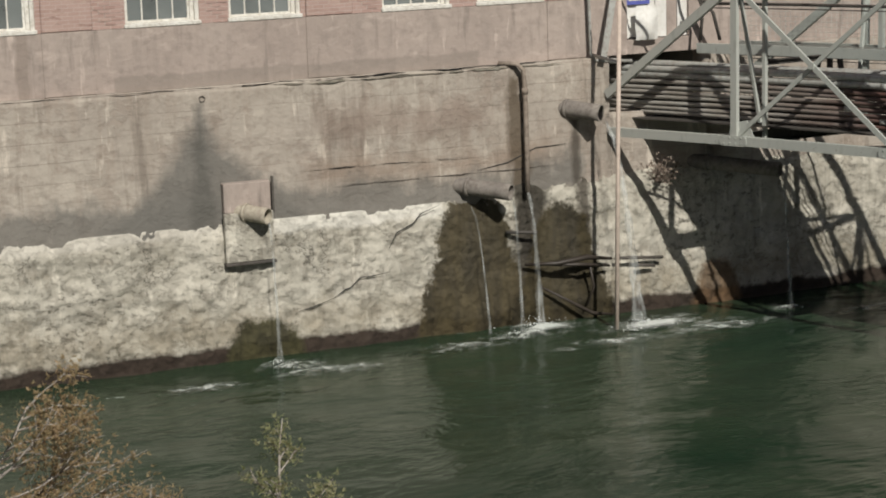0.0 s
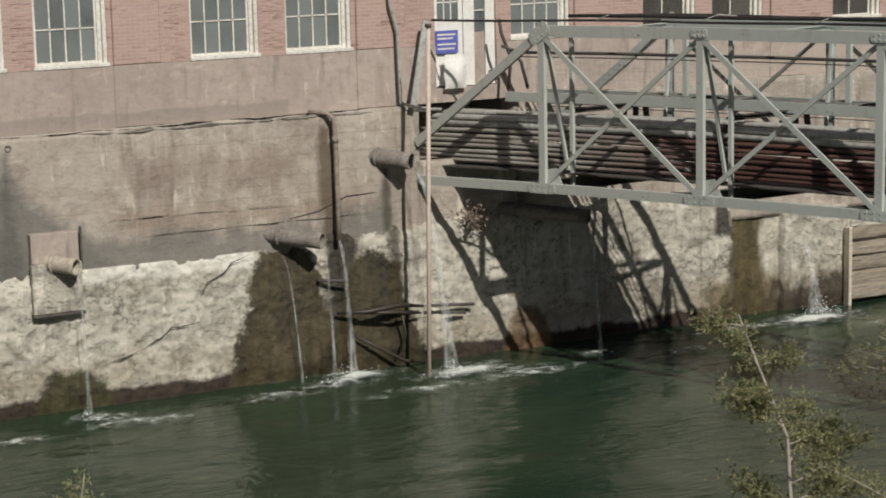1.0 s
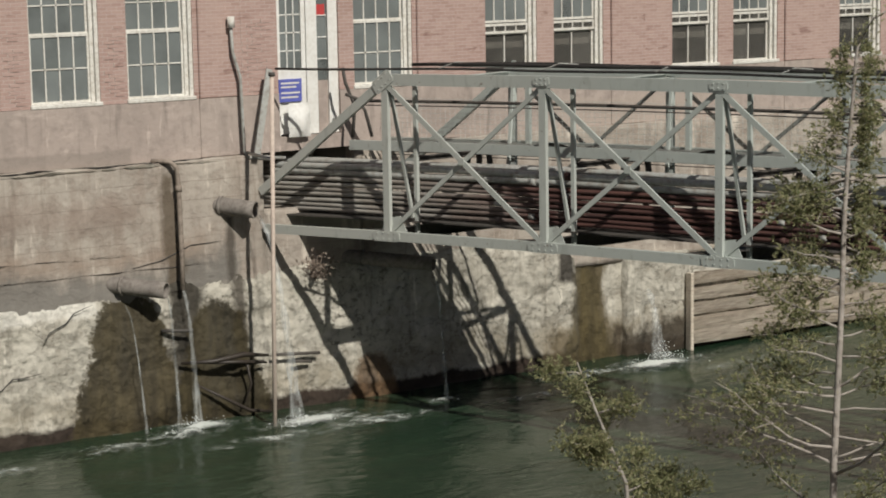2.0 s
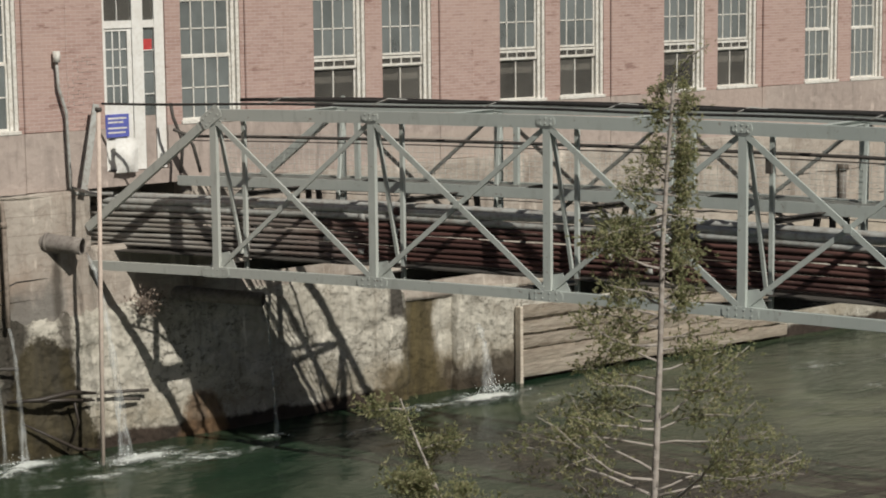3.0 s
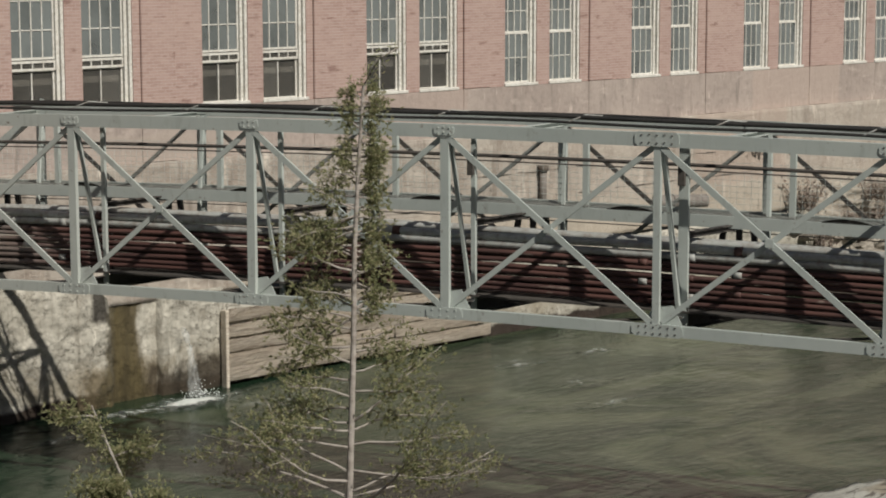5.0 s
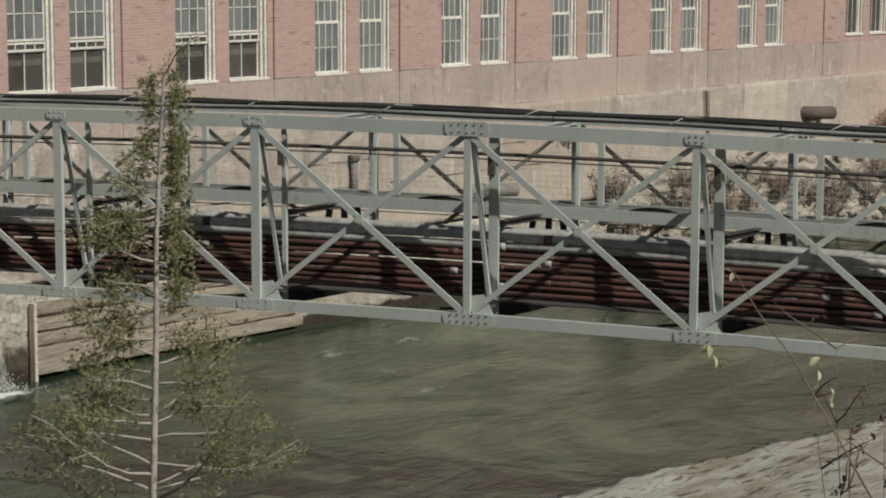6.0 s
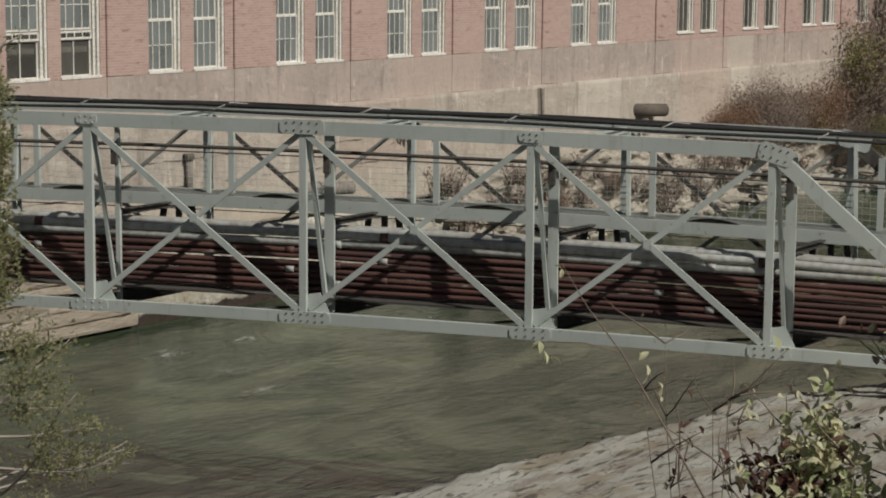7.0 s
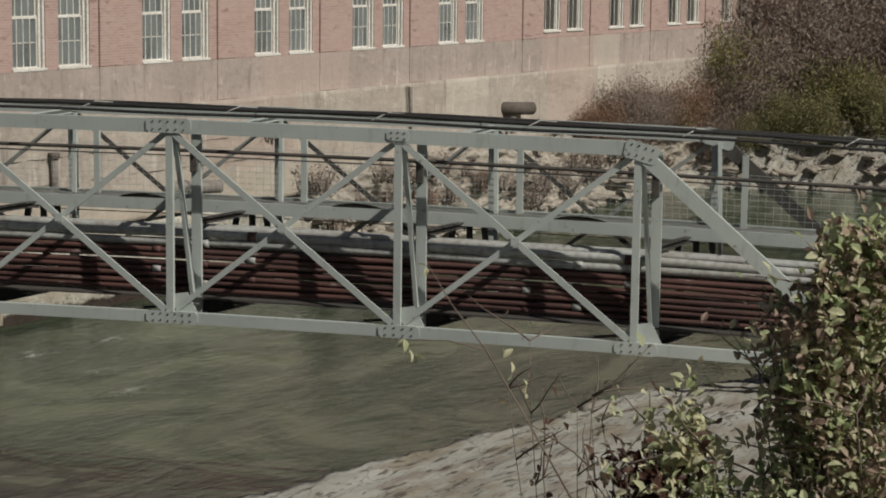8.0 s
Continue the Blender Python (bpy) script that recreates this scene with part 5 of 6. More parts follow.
# ---- timber crib ----
crib = thing("timber_crib", (29.95, -0.62, 0), "bleached timber crib wall at the water", "crib")
zs = [0.12, 0.46, 0.80, 1.16, 1.52]
for j, z in enumerate(zs):
    for a, b in ((0.05, 2.6 + 0.4 * (j % 2)), (2.63 + 0.4 * (j % 2), 5.6 - 0.3 * (j % 2)), (5.63 - 0.3 * (j % 2), 8.75)):
        h = 0.312 + rnd(-0.02, 0.012)
        sag, out_ = rnd(-0.015, 0.015), rnd(-0.025, 0.02)
        bm = sheet(16, 4, lambda p, q: (a + (b - a) * p, -0.04 + out_ + 0.02 * fract(a + p * 6, j, q * 2) + (0.012 if q in (0, 1) else 0), z + sag * p + h * q + 0.022 * fract(a + p * 4, j + 3, 0.4 * q)))
        bmesh.ops.solidify(bm, geom=bm.faces[:], thickness=0.24)
        for fc in bm.faces:
            fc.smooth = False
        part("timber", bm, TIMBER, crib)
part("corner_post", boxed((-0.05, -0.07, -1.2), (0.04, 0.14, 1.8), 0.015), TIMBER, crib, "dark split corner post")
fill = slab(lambda a, b: (30.0 + 8.9 * a, -0.36 + 0.06 * fract(a * 9, 1, b), -1.2 + 3.1 * b + 0.04 * fract(a * 20, 5, 0)), 60, 8, -0.05)
tagged(part("wall_crib_fill", fill, WHITE_WALL), "rubble and concrete fill behind the timbers", "wall", kind="structure")

# ---- falling water and foam ----
FALLS = (((11.65, -0.83, 2.72), (11.72, -0.95, 0), 0.03), ((16.62, -1.05, 2.74), (16.74, -1.15, 0), 0.03), ((17.2, -0.52, 2.75), (17.28, -0.85, 0), 0.06), ((18.76, -0.82, 4.13), (19.1, -1.65, 0), 0.085),
         ((22.34, -1.7, 2.8), (22.5, -1.85, 0), 0.03), ((15.9, -0.62, 2.6), (16.2, -0.75, 0), 0.02), ((28.75, -0.55, 1.5), (28.6, -1.2, 0), 0.12))
for a, b, r in FALLS:
    a, b = Vector(a), Vector(b)
    th = thing("falling_stream", (b.x, b.y, 0), "thin white stream of water falling into the river", "water stream", "streams")
    pts = [(a.x + (b.x - a.x) * math.sqrt(q / 12) - b.x, a.y + (b.y - a.y) * math.sqrt(q / 12) - b.y, a.z * (1 - q / 12)) for q in range(13)]
    part("stream", piped(pts, [r * (0.5 + 0.6 * q / 12 + 0.9 * (q / 12) ** 4 + 0.2 * math.sin(q * 2.3)) for q in range(13)], 8), STREAM, th)
STRONG = {(17.35, -0.95), (19.35, -1.75), (28.25, -1.55)}
for x, y, rx, ry in ((11.75, -1.35, 0.7, 0.4), (16.8, -1.3, 0.8, 0.5), (17.35, -0.95, 1.0, 0.5), (19.35, -1.75, 1.35, 0.6), (22.5, -1.8, 0.5, 0.3), (28.25, -1.55, 1.5, 0.6), (12.1, -2.0, 0.9, 0.3), (20.4, -2.5, 1.5, 0.4),
                     (15.3, -1.6, 1.2, 0.35), (29.7, -2.6, 1.4, 0.35), (36.6, -3.7, 0.8, 0.35), (18.0, -2.7, 1.4, 0.35), (9.9, -2.2, 0.9, 0.25), (12.6, -2.1, 0.7, 0.3), (39.1, -3.9, 0.9, 0.25),
                     (36.0, -6.2, 0.7, 0.25), (34.9, -8.2, 0.9, 0.22), (43.8, -5.7, 1.1, 0.25), (26.3, -1.5, 1.3, 0.3), (24.2, -2.6, 1.2, 0.25)):
    f = thing("foam_patch", (x, y, 0.05), "white foam spreading on the river surface", "foam", "foam patches")
    m = part("foam", sheet(24, 24, lambda a, b: (2.2 * a - 1.1, 2.2 * b - 1.1, 0.04 * fract(a * 6 + x, b * 6, 1) + 0.10 * max(0, 0.5 - math.hypot(2.2 * a - 1.1, 2.2 * b - 1.1)))), FOAM_STRONG if (x, y) in STRONG else FOAM if x < 29.5 else FOAM_FAINT, f)
    m.scale = (rx, ry, 1)
for x, y, s, count in ((17.25, -0.8, 0.35, 60), (19.02, -1.83, 0.4, 90), (28.65, -1.35, 0.55, 110), (16.55, -1.2, 0.15, 20), (22.5, -1.85, 0.15, 25), (11.63, -1.06, 0.15, 20)):
    th = thing("splash", (x, y, 0.05), "white splash where a stream meets the river", "splash", "splashes", "stuff")
    bm = bmesh.new()
    for _ in range(count):
        r = abs(random.gauss(0, s))
        t = rnd(0, 6.28)
        bmesh.ops.create_icosphere(bm, subdivisions=1, radius=rnd(0.005, 0.015), matrix=Matrix.Translation((r * math.cos(t), 0.5 * r * math.sin(t), abs(random.gauss(0, 0.4 * s)) * math.exp(-r / s))) @ pose(0, 0, 0, rnd(0, 90), rnd(0, 90)) @ Matrix.Diagonal((1, 1, rnd(0.6, 2), 1)))
    part("droplets", bm, FOAM_SOLID, th)["kind"] = "stuff"

# ---- rocks of the far shore and the abutment ----
def rock_mesh(seed):
    bm = bmesh.new()
    bmesh.ops.create_icosphere(bm, subdivisions=2, radius=1)
    for v in bm.verts:
        d = v.co.normalized()
        k = max(abs(d.x), abs(d.y), abs(d.z))
        v.co = d / (0.08 + 0.92 * k) * (1 + 0.30 * fract(d.x * 1.5 + seed * 7, d.y * 1.5, d.z * 1.5))
    me = bpy.data.meshes.new("rock")
    bm.to_mesh(me)
    bm.free()
    me.materials.append(ROCK)
    return me


def rock_face(a, b):
    x, z = 53.3 + 26 * a, -1.0 + (4.0 + 0.5 * fract(a * 9, 3, 0)) * b
    y = -0.75 + 0.35 * b + 0.28 * fract(x * 0.5, 4, z * 1.2) + 0.16 * math.floor(4 * fract(x * 1.3, 6, z * 4.0)) / 4
    return (x, y, z)


tagged(part("wall_rock_face", slab(rock_face, 420, 64, -0.05), ROCK), "pale layered rock face below the mill wall", "rock face", kind="structure")
rocks = [rock_mesh(i) for i in range(6)]
for i in range(290):
    layer = rnd(0, 1)
    if i < 130:
        x = 52.5 + 24 * (i / 130) + rnd(-0.8, 0.8)
        y, z = -1.0 * (1 - layer) + rnd(-0.3, 0.3), 0.1 + 2.7 * layer
    else:
        k = (i - 130) / 160 * 4.0
        q, r = FAR_EDGE[1 + int(k)] if k < 4 else FAR_EDGE[4], FAR_EDGE[2 + int(k)]
        p = q.lerp(r, k - int(k))
        d = 2.0 * layer
        x, y = p.x + 0.93 * d + rnd(-0.3, 0.3), p.y + 0.37 * d
        z = far_height(x, y) + 0.05
    s = rnd(0.10, 0.34)
    r = share("shore_rock", rocks[i % 6], ROCK)
    r.matrix_basis = Matrix.Translation((x, y, z)) @ pose(0, 0, 0, rnd(-12, 12), rnd(-12, 12), rnd(0, 360)) @ Matrix.Diagonal((1.7 * s, 0.8 * s, 0.38 * s, 1))
    tagged(r, "pale layered rock on the far shore", "rock", "shore rocks")
abut = thing("bridge_abutment", (*NODE1, 0), "rough concrete abutment under the bridge end", "abutment", kind="structure", turn=ALONG)
part("block", boxed((U1 - 0.3, -0.45, 2.0), (U1 + 3.0, WIDTH + 0.5, Z_LOW - 0.1), 0.06), CONCRETE, abut)


# ---- foliage ----
def leaves(name, places, material, parent, long, wide, stuff=True, fold=0.25, kite=True, sunny=0.0):
    """Many small folded leaves in one mesh: places are (point, direction, size)."""
    vs, fs = [], []
    for p, d, s in places:
        d = Vector(d).normalized()
        # blades turn towards the light
        side = d.cross(Vector((rnd(-1, 1), rnd(-1, 1), rnd(-0.2, 1))) - SUN_WAY * sunny).normalized()
        up = side.cross(d)
        n = len(vs)
        L, W = long * s, wide * s
        p = Vector(p)
        if kite:
            vs += [p, p + d * L * 0.45 + side * W / 2 + up * fold * W, p + d * L, p + d * L * 0.45 - side * W / 2 + up * fold * W]
            fs += [(n, n + 1, n + 2), (n, n + 2, n + 3)]
        else:
            droop = up * -0.12 * L
            vs += [p, p + d * L * 0.22 + side * W * 0.38 + up * fold * W * 0.6, p + d * L * 0.5 + side * W / 2 + up * fold * W, p + d * L * 0.8 + side * W * 0.3 + up * fold * W * 0.5 + droop * 0.5,
                   p + d * L + droop, p + d * L * 0.8 - side * W * 0.3 + up * fold * W * 0.5 + droop * 0.5, p + d * L * 0.5 - side * W / 2 + up * fold * W, p + d * L * 0.22 - side * W * 0.38 + up * fold * W * 0.6, p + d * L * 0.5]
            fs += [(n, n + 1, n + 2, n + 8), (n + 8, n + 2, n + 3, n + 4), (n + 8, n + 4, n + 5, n + 6), (n, n + 8, n + 6, n + 7)]
    me = bpy.data.meshes.new(name)
    me.from_pydata([tuple(v) for v in vs], [], fs)
    me.materials.append(material)
    ob = new(name, me)
    ob.parent = parent
    ob["kind"] = "stuff"
    return ob


def wander(a, way, length, n=6, sway=0.12, lift=0.0):
    pts, d = [Vector(a)], Vector(way).normalized()
    for _ in range(n):
        d = (d + Vector((rnd(-sway, sway), rnd(-sway, sway), rnd(-sway, sway) + lift))).normalized()
        pts.append(pts[-1] + d * length / n)
    return pts


def sprigs(line, start, out, spread, dens, size):
    """Leaf places round the outer part of a branch line."""
    places = []
    for i in range(len(line) - 1):
        a, b = line[i], line[i + 1]
        if (i + 1) / (len(line) - 1) <= start:
            continue
        for _ in range(dens):
            c = a.lerp(b, rnd(0, 1)) + Vector((random.gauss(0, spread), random.gauss(0, spread), random.gauss(0, spread * 0.8)))
            for _ in range(6):
                d = (b - a).normalized() * out + Vector((rnd(-1, 1), rnd(-1, 1), rnd(-0.7, 1)))
                places.append((c, d, rnd(0.6, 1.3) * size))
    return places


def conifer(at, turn, axis, branches, ends, label, dens=26, rad=0.011, tint=None, bare_trunk=0.0):
    """A slim conifer: a pale trunk through axis points, each branch (height, side angle, length, rise, bare share)."""
    th = thing("conifer_tree", at, label, "tree", "conifers", turn=turn)
    trunk = [Vector(p) for p in axis]
    part("trunk", piped(trunk, [rad * (1 - 0.8 * i / (len(trunk) - 1)) for i in range(len(trunk))], 8), BARK, th)

    def on_axis(z):
        for p, q in zip(trunk, trunk[1:]):
            if p.z <= z <= q.z:
                return p.lerp(q, (z - p.z) / (q.z - p.z))
        return trunk[-1].copy()

    places, limbs = [], 0
    for z, angle, length, rise, bare in branches:
        a = on_axis(z)
        line = wander(a, (math.cos(angle), math.sin(angle), rise), length, 6, 0.24, 0.03)
        b = part("branch", piped(line, [0.0042 * (1 - 0.75 * i / 6) * (0.6 + length) for i in range(7)], 5), BARK, th)
        places += sprigs(line, bare, 0.8, 0.018 + 0.02 * length, int(dens * (0.4 + length) * (2.4 if bare >= 0.2 and length > 0.14 else 0.85)), 1.0)
        for _ in range(int(2 + 5 * length)):
            k = random.randint(2, 5)
            twig = wander(line[k], (math.cos(angle) + rnd(-0.9, 0.9), math.sin(angle) + rnd(-0.9, 0.9), rise + rnd(-0.5, 0.6)), length * rnd(0.2, 0.45), 3, 0.25)
            places += sprigs(twig, max(0, bare - 0.4), 0.9, 0.014, int(dens * (0.95 if length > 0.14 else 0.5)), 0.9)
            part("twig", piped(twig, [0.0016, 0.0014, 0.001, 0.0006], 4), BARK, b)
    for z0, z1, dx, dz, count in ends:
        for _ in range(count):
            z = rnd(z0, z1)
            c = on_axis(z) + Vector((random.gauss(0, dx), random.gauss(0, dx), random.gauss(0, dz)))
            places.append((c, (rnd(-1, 1), rnd(-1, 1), rnd(-0.3, 1.2)), rnd(0.6, 1.2)))
    if bare_trunk:
        # the side of the trunk towards the open river carries few sprays
        places = [q for q in places if abs(q[0].x - on_axis(q[0].z).x) > bare_trunk or q[0].y > 0.045 or q[0].z > trunk[-3].z or rnd(0, 1) < 0.12]
    leaves("foliage", places, tint or CONIFER, th, 0.0125, 0.0033)
    return th


random.seed(11)
PX = 0.001405
base_z = 8.66


def up_to(z):
    return (882 - z) * PX


main = []
for _ in range(78):
    yy = rnd(160, 545)
    side = random.choice((0.5, math.pi - 0.5)) + rnd(-0.45, 0.45)
    left = math.cos(side) < 0
    reach = np.interp(yy, [150, 200, 300, 400, 480, 545], [22, 31, 46, 92, 138, 120] if left else [26, 31, 37, 44, 60, 60]) * PX * rnd(0.6, 1.2) * (1.2 if left and yy > 330 else 1)
    main.append((up_to(yy) - 0.15 * reach, side, reach, rnd(-0.35, 0.35), rnd(0.2, 0.45)))
for yy, side, reach, rise, bare in ((745, 2.9, 170, 0.1, 0.45), (745, 0.25, 200, 0.75, 0.3), (690, 0.1, 150, 0.25, 0.2), (640, 3.0, 120, 0.05, 0.5), (655, 0.2, 110, 0.3, 0.4), (610, 3.2, 150, 0.1, 0.25), (580, 2.8, 140, -0.05, 0.2),
                                    (790, 3.1, 190, -0.05, 0.5), (785, 0.05, 190, -0.1, 0.5), (835, 3.0, 180, 0.3, 0.5), (830, -0.1, 230, -0.05, 0.35), (850, 3.3, 260, 0.12, 0.4), (870, 0.2, 180, 0.1, 0.5), (700, 3.3, 120, 0.15, 0.6), (600, 0.1, 80, 0.3, 0.3),
                                    (760, 3.4, 160, 0.15, 0.3), (880, 2.8, 280, 0.2, 0.3), (720, 2.6, 150, 0.0, 0.35), (670, 2.7, 140, -0.15, 0.3), (880, 0.5, 260, 0.15, 0.3), (760, 0.6, 150, 0.1, 0.4), (620, 0.5, 120, 0.1, 0.2)):
    main.append((up_to(yy), side, reach * PX * 1.05, rise, bare))
for i in range(26):
    main.append((-0.06 * i - rnd(0, 0.06), rnd(0, 6.28), rnd(0.3, 0.55), rnd(-0.1, 0.3), 0.35))
tree_axis = [(0.0, 0, -2.4), (-0.002, 0, 0), (0.005, 0, up_to(742)), (0.0115, 0, up_to(600)), (0.0155, 0, up_to(436)), (0.027, 0, up_to(290)), (0.04, 0, up_to(160)), (0.075, 0, up_to(112)), (0.125, 0, up_to(92))]
conifer((3.52, -34.51, base_z), -42.2, tree_axis, main, ((up_to(170), up_to(88), 0.014, 0.012, 160),), "slim conifer with pale bark and dull olive foliage", 9, 0.010, None, 0.016)

random.seed(12)
second = [(0.03 - 0.05 * i, rnd(0, 6.28), 0.09 + 0.015 * i, rnd(0.1, 0.5), 0.2) for i in range(34)]
conifer((3.06, -34.08, 8.84), -36, [(0.25, 0, -2.4), (0.12, 0, -0.25), (0.04, 0, -0.05), (0.0, 0, 0.06)], second, ((-0.1, 0.06, 0.02, 0.015, 90),), "young leaning conifer with olive-brown foliage", 32, 0.007)
random.seed(13)
third = [(0.08 - 0.03 * i, rnd(0, 6.28), 0.03 + 0.016 * i, rnd(0.3, 0.7), 0.2) for i in range(26)]
conifer((1.56, -33.46, 8.44), -22, [(0.02, 0, -2.2), (-0.003, 0, -0.06), (0.0, 0, 0.05), (0.012, 0, 0.13)], third, ((-0.02, 0.13, 0.007, 0.01, 60),), "small conifer tip with sparse olive foliage", 9, 0.005)
random.seed(14)
fourth = [(0.13 - 0.025 * i, rnd(-0.6, 0.9) if i % 3 else rnd(0, 6.28), 0.15 + 0.019 * i, rnd(0.1, 0.5), 0.35) for i in range(34)]
conifer((0.96, -33.3, 8.50), -20, [(-0.5, 0, -2.2), (-0.13, 0, -0.12), (-0.02, 0, 0.06), (0.02, 0, 0.14)], fourth, ((0.0, 0.14, 0.04, 0.02, 100),), "young conifer with brown-tinged foliage and pale branches", 8, 0.007, CONIFER_BROWN)
random.seed(15)
fifth = [(0.0 - 0.03 * i, rnd(0, 6.28), 0.06 + 0.014 * i, rnd(0.1, 0.5), 0.3) for i in range(20)]
conifer((1.25, -33.4, 8.40), -20, [(-0.1, 0, -2.1), (-0.02, 0, -0.1), (0.0, 0, 0.03)], fifth, ((-0.05, 0.03, 0.03, 0.02, 60),), "low brown-tinged conifer tip", 10, 0.005, CONIFER_BROWN)


def leafy_bush(at, stems, label, dens, kinds_, name="shrub", crown=(), thick=0.009, leaf=0.056):
    """A shrub: bare stems from the ground up, broad leaves along their upper parts. stems: (lean x, lean y, length, leafless share)."""
    th = thing(name, at, label, "shrub", "bank shrubs")
    sets = {m: [] for m, _ in kinds_}
    for lx, ly, length, bare in stems:
        line = wander((rnd(-0.08, 0.08), rnd(-0.08, 0.08), 0), (lx, ly, 1), length, 10, 0.07, 0.02)
        stem = part("stem", piped(line, [thick * (1 - 0.75 * i / 10) for i in range(11)], 5), TWIG, th)
        for i in range(3, 11):
            if i / 10 < bare:
                continue
            for _ in range(2):
                twig = wander(line[i], (rnd(-1, 1), rnd(-1, 1), rnd(0.1, 1)), rnd(0.12, 0.32), 4, 0.2)
                part("twig", piped(twig, [0.004, 0.0035, 0.003, 0.002, 0.0012], 4), TWIG, stem)
                for _ in range(dens):
                    j = random.randint(0, 3)
                    c = twig[j].lerp(twig[j + 1], rnd(0, 1)) + Vector((random.gauss(0, 0.03), random.gauss(0, 0.03), random.gauss(0, 0.03)))
                    m = random.choices([k for k, _ in kinds_], [w for _, w in kinds_])[0]
                    sets[m].append((c, (rnd(-0.8, 0.8), rnd(-0.8, 0.8), rnd(-0.2, 1.2)), rnd(0.55, 1.2)))
    for cx, cy, cz, rx, rz, lumps, each in crown:
        for _ in range(lumps):
            t, q, k = rnd(0, 6.28), rnd(-1, 1), rnd(0.2, 1) ** 0.5
            c = Vector((cx + rx * k * math.cos(t) * math.sqrt(1 - q * q), cy + rx * k * math.sin(t) * math.sqrt(1 - q * q), cz + rz * k * q))
            mats = random.choices([k for k, _ in kinds_], [w for _, w in kinds_], k=2)
            for _ in range(each):
                sets[random.choice(mats)].append((c + Vector((random.gauss(0, 0.05), random.gauss(0, 0.05), random.gauss(0, 0.045))), (rnd(-0.8, 0.8), rnd(-0.8, 0.8), rnd(-0.25, 1.2)), rnd(0.5, 1.15)))
    for m, places in sets.items():
        if places:
            leaves("leaves", places, m, th, leaf, 0.52 * leaf, kite=False, sunny=1.1)
    return th


random.seed(21)
gz = 5.9
leafy_bush((7.125, -35.615, gz), [(rnd(-0.07, 0.10), rnd(-0.10, 0.05), rnd(2.3, 3.0), 0.6) for _ in range(18)], "dense shrub with green, tan and reddish autumn leaves", 5, ((GREEN_LEAF, 4), (YELLOW_LEAF, 4), (RED_LEAF, 6)),
           crown=((0.0, 0.0, 2.58, 0.26, 0.42, 105, 34), (0.06, -0.08, 2.9, 0.2, 0.24, 56, 30), (0.03, -0.1, 2.1, 0.32, 0.25, 60, 28)))
random.seed(22)
leafy_bush((6.86, -35.14, gz), [(rnd(-0.03, 0.03), rnd(-0.03, 0.03), rnd(2.15, 2.45), 0.85) for _ in range(5)], "shrub with pale yellow-green leaves", 5, ((YELLOW_LEAF, 6), (GREEN_LEAF, 1)), crown=((0.0, 0.0, 2.22, 0.12, 0.22, 32, 17), (0.0, 0.01, 2.50, 0.02, 0.08, 4, 5)))
leafy_bush((6.70, -35.02, gz), [(rnd(-0.04, 0.02), rnd(-0.02, 0.03), rnd(2.15, 2.38), 0.85) for _ in range(4)], "low shrub with dark red-brown leaves", 5, ((RED_LEAF_DARK, 6),), crown=((0.02, -0.02, 2.14, 0.07, 0.14, 18, 17),))
random.seed(23)
leafy_bush((6.56, -34.86, gz), [(rnd(-0.07, 0.04), rnd(0.0, 0.13), rnd(2.2, 2.75), 0.75) for _ in range(6)], "sparse twiggy shrub nearly bare of leaves", 1, ((TWIG_LEAF, 6), (YELLOW_LEAF, 1)), thick=0.005, leaf=0.032)
leafy_bush((6.98, -35.42, gz), [(rnd(-0.06, 0.06), rnd(-0.06, 0.06), rnd(2.0, 2.2), 0.85) for _ in range(5)], "low shrub with mixed yellow and green leaves", 4, ((YELLOW_LEAF, 3), (GREEN_LEAF, 4)), crown=((0.0, 0.0, 2.05, 0.24, 0.13, 30, 16),))


# a long bare twig over the bank that still holds a few leaves
twig = thing("bare_twig", (6.3, -35.2, 5.9), "long thin bare twig with a few yellow leaves", "twig")
part("stem", piped([(0, 0, 0), (-0.13, 0.02, 1.6), (-0.19, 0.115, 2.28), (-0.24, 0.264, 2.54), (-0.285, 0.394, 2.76), (-0.328, 0.502, 2.906), (-0.356, 0.585, 3.043)], [0.006, 0.005, 0.0042, 0.0036, 0.003, 0.0022, 0.0012], 5), TWIG, twig)
part("side_stem", piped([(-0.285, 0.394, 2.76), (-0.35, 0.50, 2.79), (-0.42, 0.62, 2.79)], [0.0025, 0.002, 0.001], 4), TWIG, twig)
held = [(Vector(q), (rnd(-0.5, 0.5), rnd(-0.5, 0.5), rnd(-1, 0.6)), rnd(0.7, 1.1)) for q in ((-0.258, 0.345, 2.737), (-0.248, 0.315, 2.687), (-0.227, 0.271, 2.647), (-0.425, 0.624, 2.793), (-0.42, 0.61, 2.76), (-0.412, 0.59, 2.744), (-0.356, 0.585, 3.03)) for _ in range(2)]
leaves("leaves", held, YELLOW_LEAF, twig, 0.045, 0.024, kite=False, sunny=1.1)


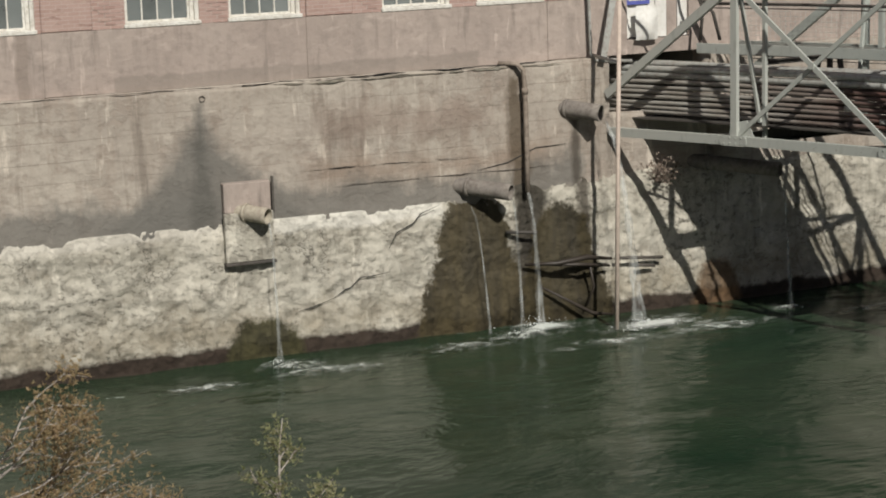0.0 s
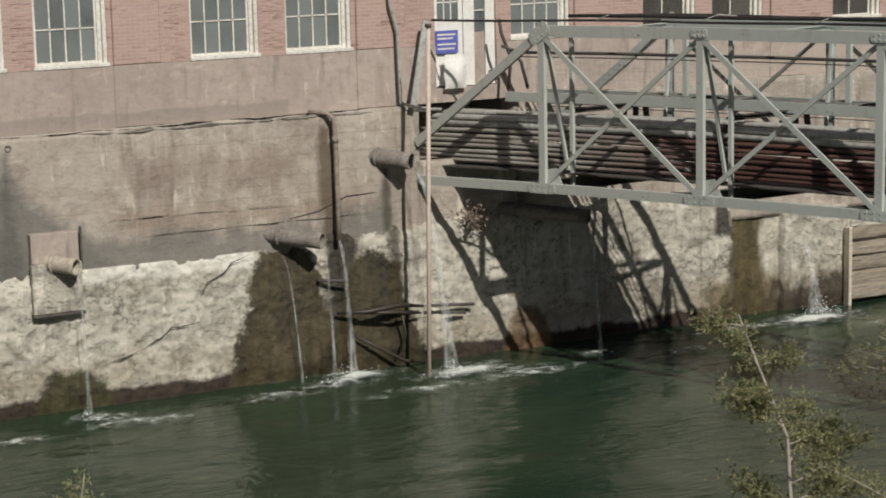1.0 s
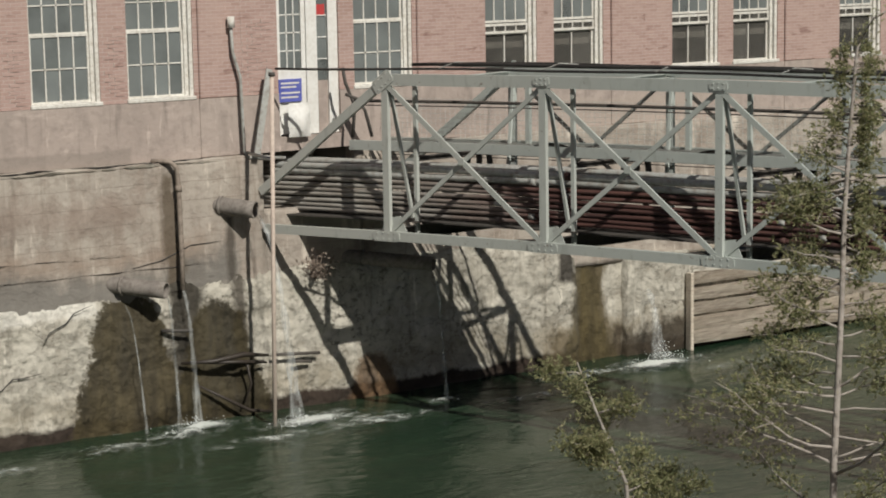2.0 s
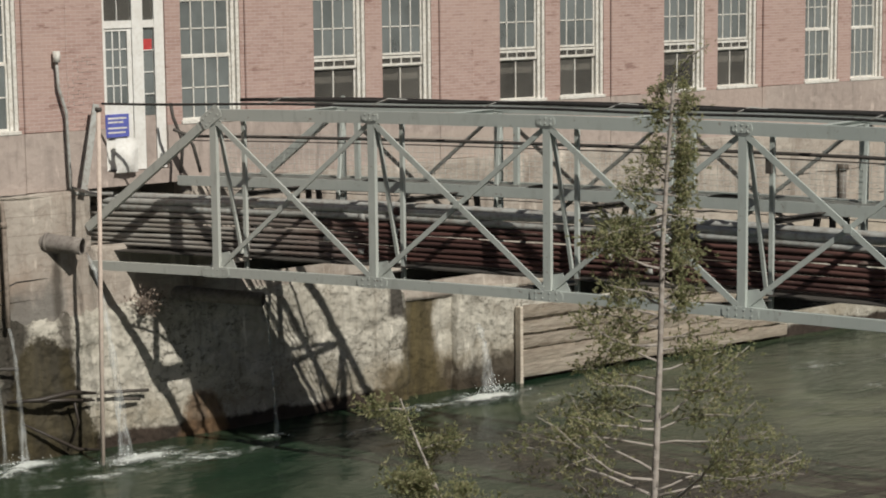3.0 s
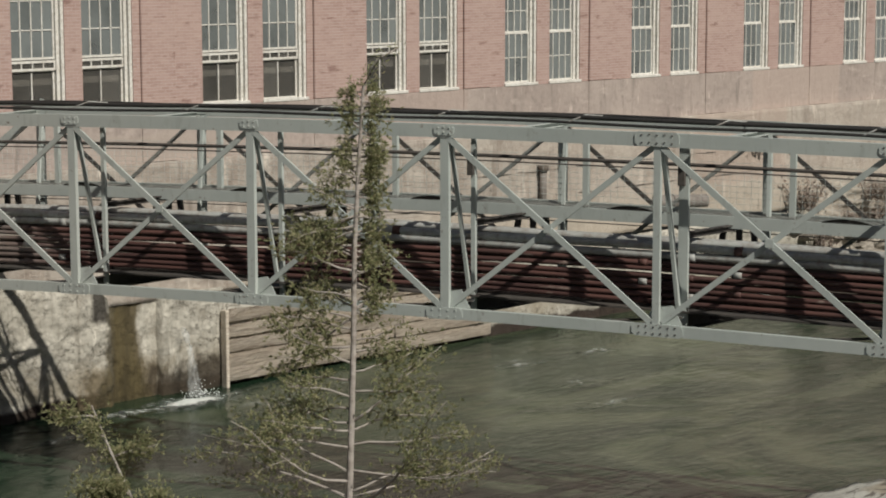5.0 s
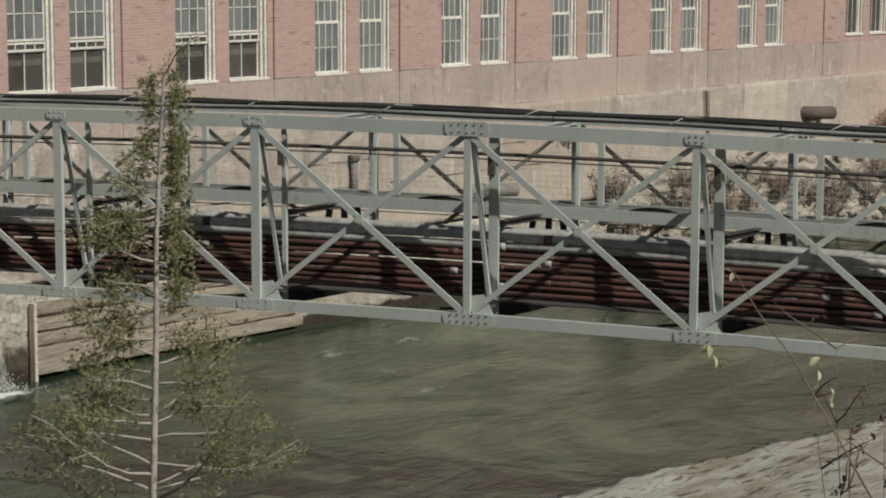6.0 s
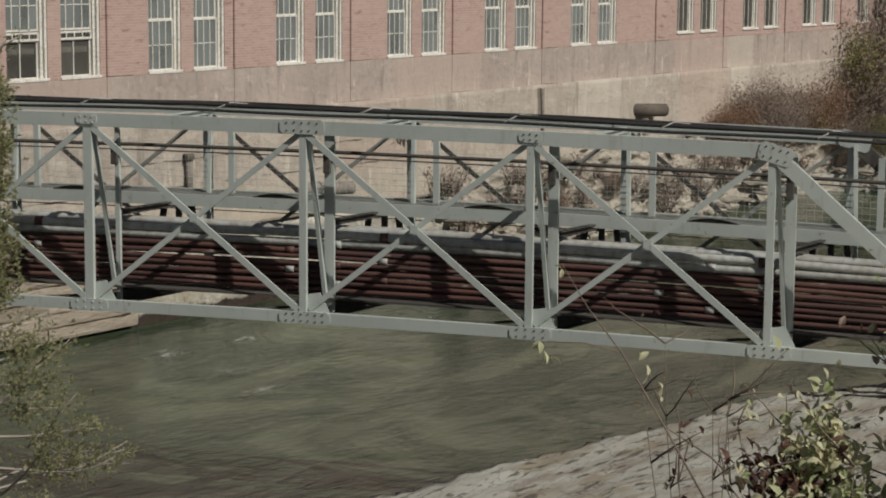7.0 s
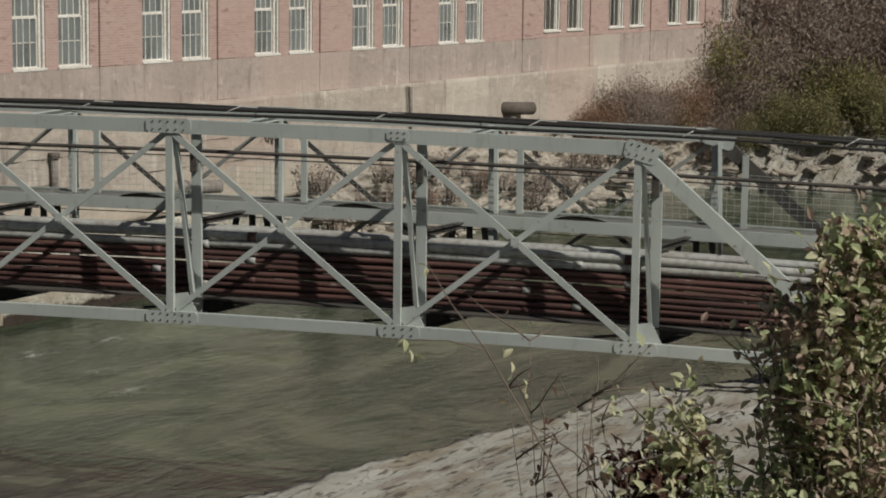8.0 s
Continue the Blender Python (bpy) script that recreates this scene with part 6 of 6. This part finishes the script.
def hill_shrub(name, count, spread, high, material, long, label, wide=0.5, rise=1.2):
    """A shrub of the far hill, in clumps of leaves on bare stems."""
    th = thing(name, (0, 0, 0), label, "shrub", "hillside shrubs")
    places = []
    for k in range(9):
        line = wander((rnd(-0.2, 0.2), rnd(-0.2, 0.2), -0.3), (rnd(-0.6, 0.6), rnd(-0.6, 0.6), 1), high * rnd(0.7, 1.15), 5, 0.2)
        part("stem", piped(line, [0.04, 0.03, 0.025, 0.02, 0.012, 0.006], 4), TWIG, th)
        for i in range(1, 6):
            for _ in range(count // 45):
                c = line[i] + Vector((random.gauss(0, spread), random.gauss(0, spread), random.gauss(0, spread * 0.7)))
                places.append((c, (rnd(-1, 1), rnd(-1, 1), rnd(-0.3, rise)), rnd(0.6, 1.3)))
    leaves("foliage", places, material, th, long, long * wide, sunny=0.3)
    return th


random.seed(31)
protos = [hill_shrub("hillside_shrub", 13500, 0.45, 2.2, SHRUB_BROWN, 0.115, "bare brown shrub on the far hillside", 0.30, 1.8), hill_shrub("hillside_shrub", 11000, 0.45, 2.0, SHRUB_GREEN, 0.115, "olive-green shrub on the far hillside", 0.5, 1.4),
          hill_shrub("hillside_shrub", 5400, 0.42, 1.5, RED_HILL, 0.11, "reddish shrub on the far hillside", 0.45, 1.4), hill_shrub("hillside_shrub", 5200, 0.45, 2.6, YELLOW_LEAF_FAR, 0.12, "yellow-green shrub on the far hillside")]
made = 0
kinds_of = (0, 1, 2, 3, 0, 0, 1, 0, 2, 0, 1, 0, 0, 3, 0, 2)
for i in range(46):
    p = kinds_of[i % 16]
    while True:
        x, y = rnd(77.5, 100), rnd(-16, 6)
        d = inland(x, y)
        if 3.0 < d < 17 and not (x < 93 and y > -0.7):
            break
    if p == 1 and d > 7:
        p = 0
    m = pose(x, y, far_height(x, y) - 0.15, 0, 0, rnd(0, 360)) @ Matrix.Diagonal((*(rnd(0.75, 1.15) + 0.03 * d,) * 3, 1))
    if made < 4 and p == made:
        protos[made].matrix_basis = m
        made += 1
    else:
        copy_thing(protos[p], m)
for p, x, y, s in ((1, 82.3, -4.9, 0.75), (1, 83.4, -7.0, 0.8), (1, 81.6, -3.6, 0.65), (1, 84.5, -9.0, 0.9), (1, 80.6, -2.4, 0.5), (0, 79.7, -1.2, 0.6), (0, 81.0, -1.1, 0.95), (3, 82.6, -1.0, 1.15), (0, 83.5, -1.3, 1.3), (0, 85.5, -1.6, 1.5), (0, 88, -1.6, 1.7), (0, 91, -2.0, 1.7), (2, 84.0, -3.0, 1.0), (0, 86.0, -4.2, 1.2), (0, 87.5, -7.0, 1.3), (3, 92.5, -4.0, 1.5)):
    copy_thing(protos[p], pose(x, y, far_height(x, y) - 0.1, 0, 0, rnd(0, 360)) @ Matrix.Diagonal((s, s, s, 1)))
# brush rooted in the rock face below the mill
for p, x, z, s in ((2, 69.6, 2.9, 0.6), (2, 70.8, 2.9, 0.75), (0, 72.2, 2.9, 0.6), (0, 73.6, 2.8, 0.5), (0, 75.0, 2.7, 0.6), (2, 76.4, 2.8, 0.85), (2, 77.9, 2.9, 1.0), (1, 77.0, 2.6, 0.45), (2, 66.3, 2.6, 0.3), (2, 58.5, 1.3, 0.35), (2, 62.0, 1.6, 0.35)):
    copy_thing(protos[p], pose(x, -0.8, z, 0, 0, rnd(0, 360)) @ Matrix.Diagonal((s, s, s, 1)))
dry = hill_shrub("wall_weed", 500, 0.12, 0.5, SHRUB_BROWN, 0.07, "dry brown weed growing from the wall")
dry.matrix_basis = pose(20.3, -0.45, 3.0)
copy_thing(dry, pose(50.5, -0.3, 4.4, 0, 0, 70))
# dry growth in the clefts of the rock face
for i in range(26):
    x = 52.5 + 0.95 * i + rnd(-0.4, 0.4)
    copy_thing(dry, pose(x, -0.85, rnd(0.9, 2.8), 0, 0, rnd(0, 360)) @ Matrix.Diagonal((*(rnd(0.8, 1.7),) * 3, 1)))
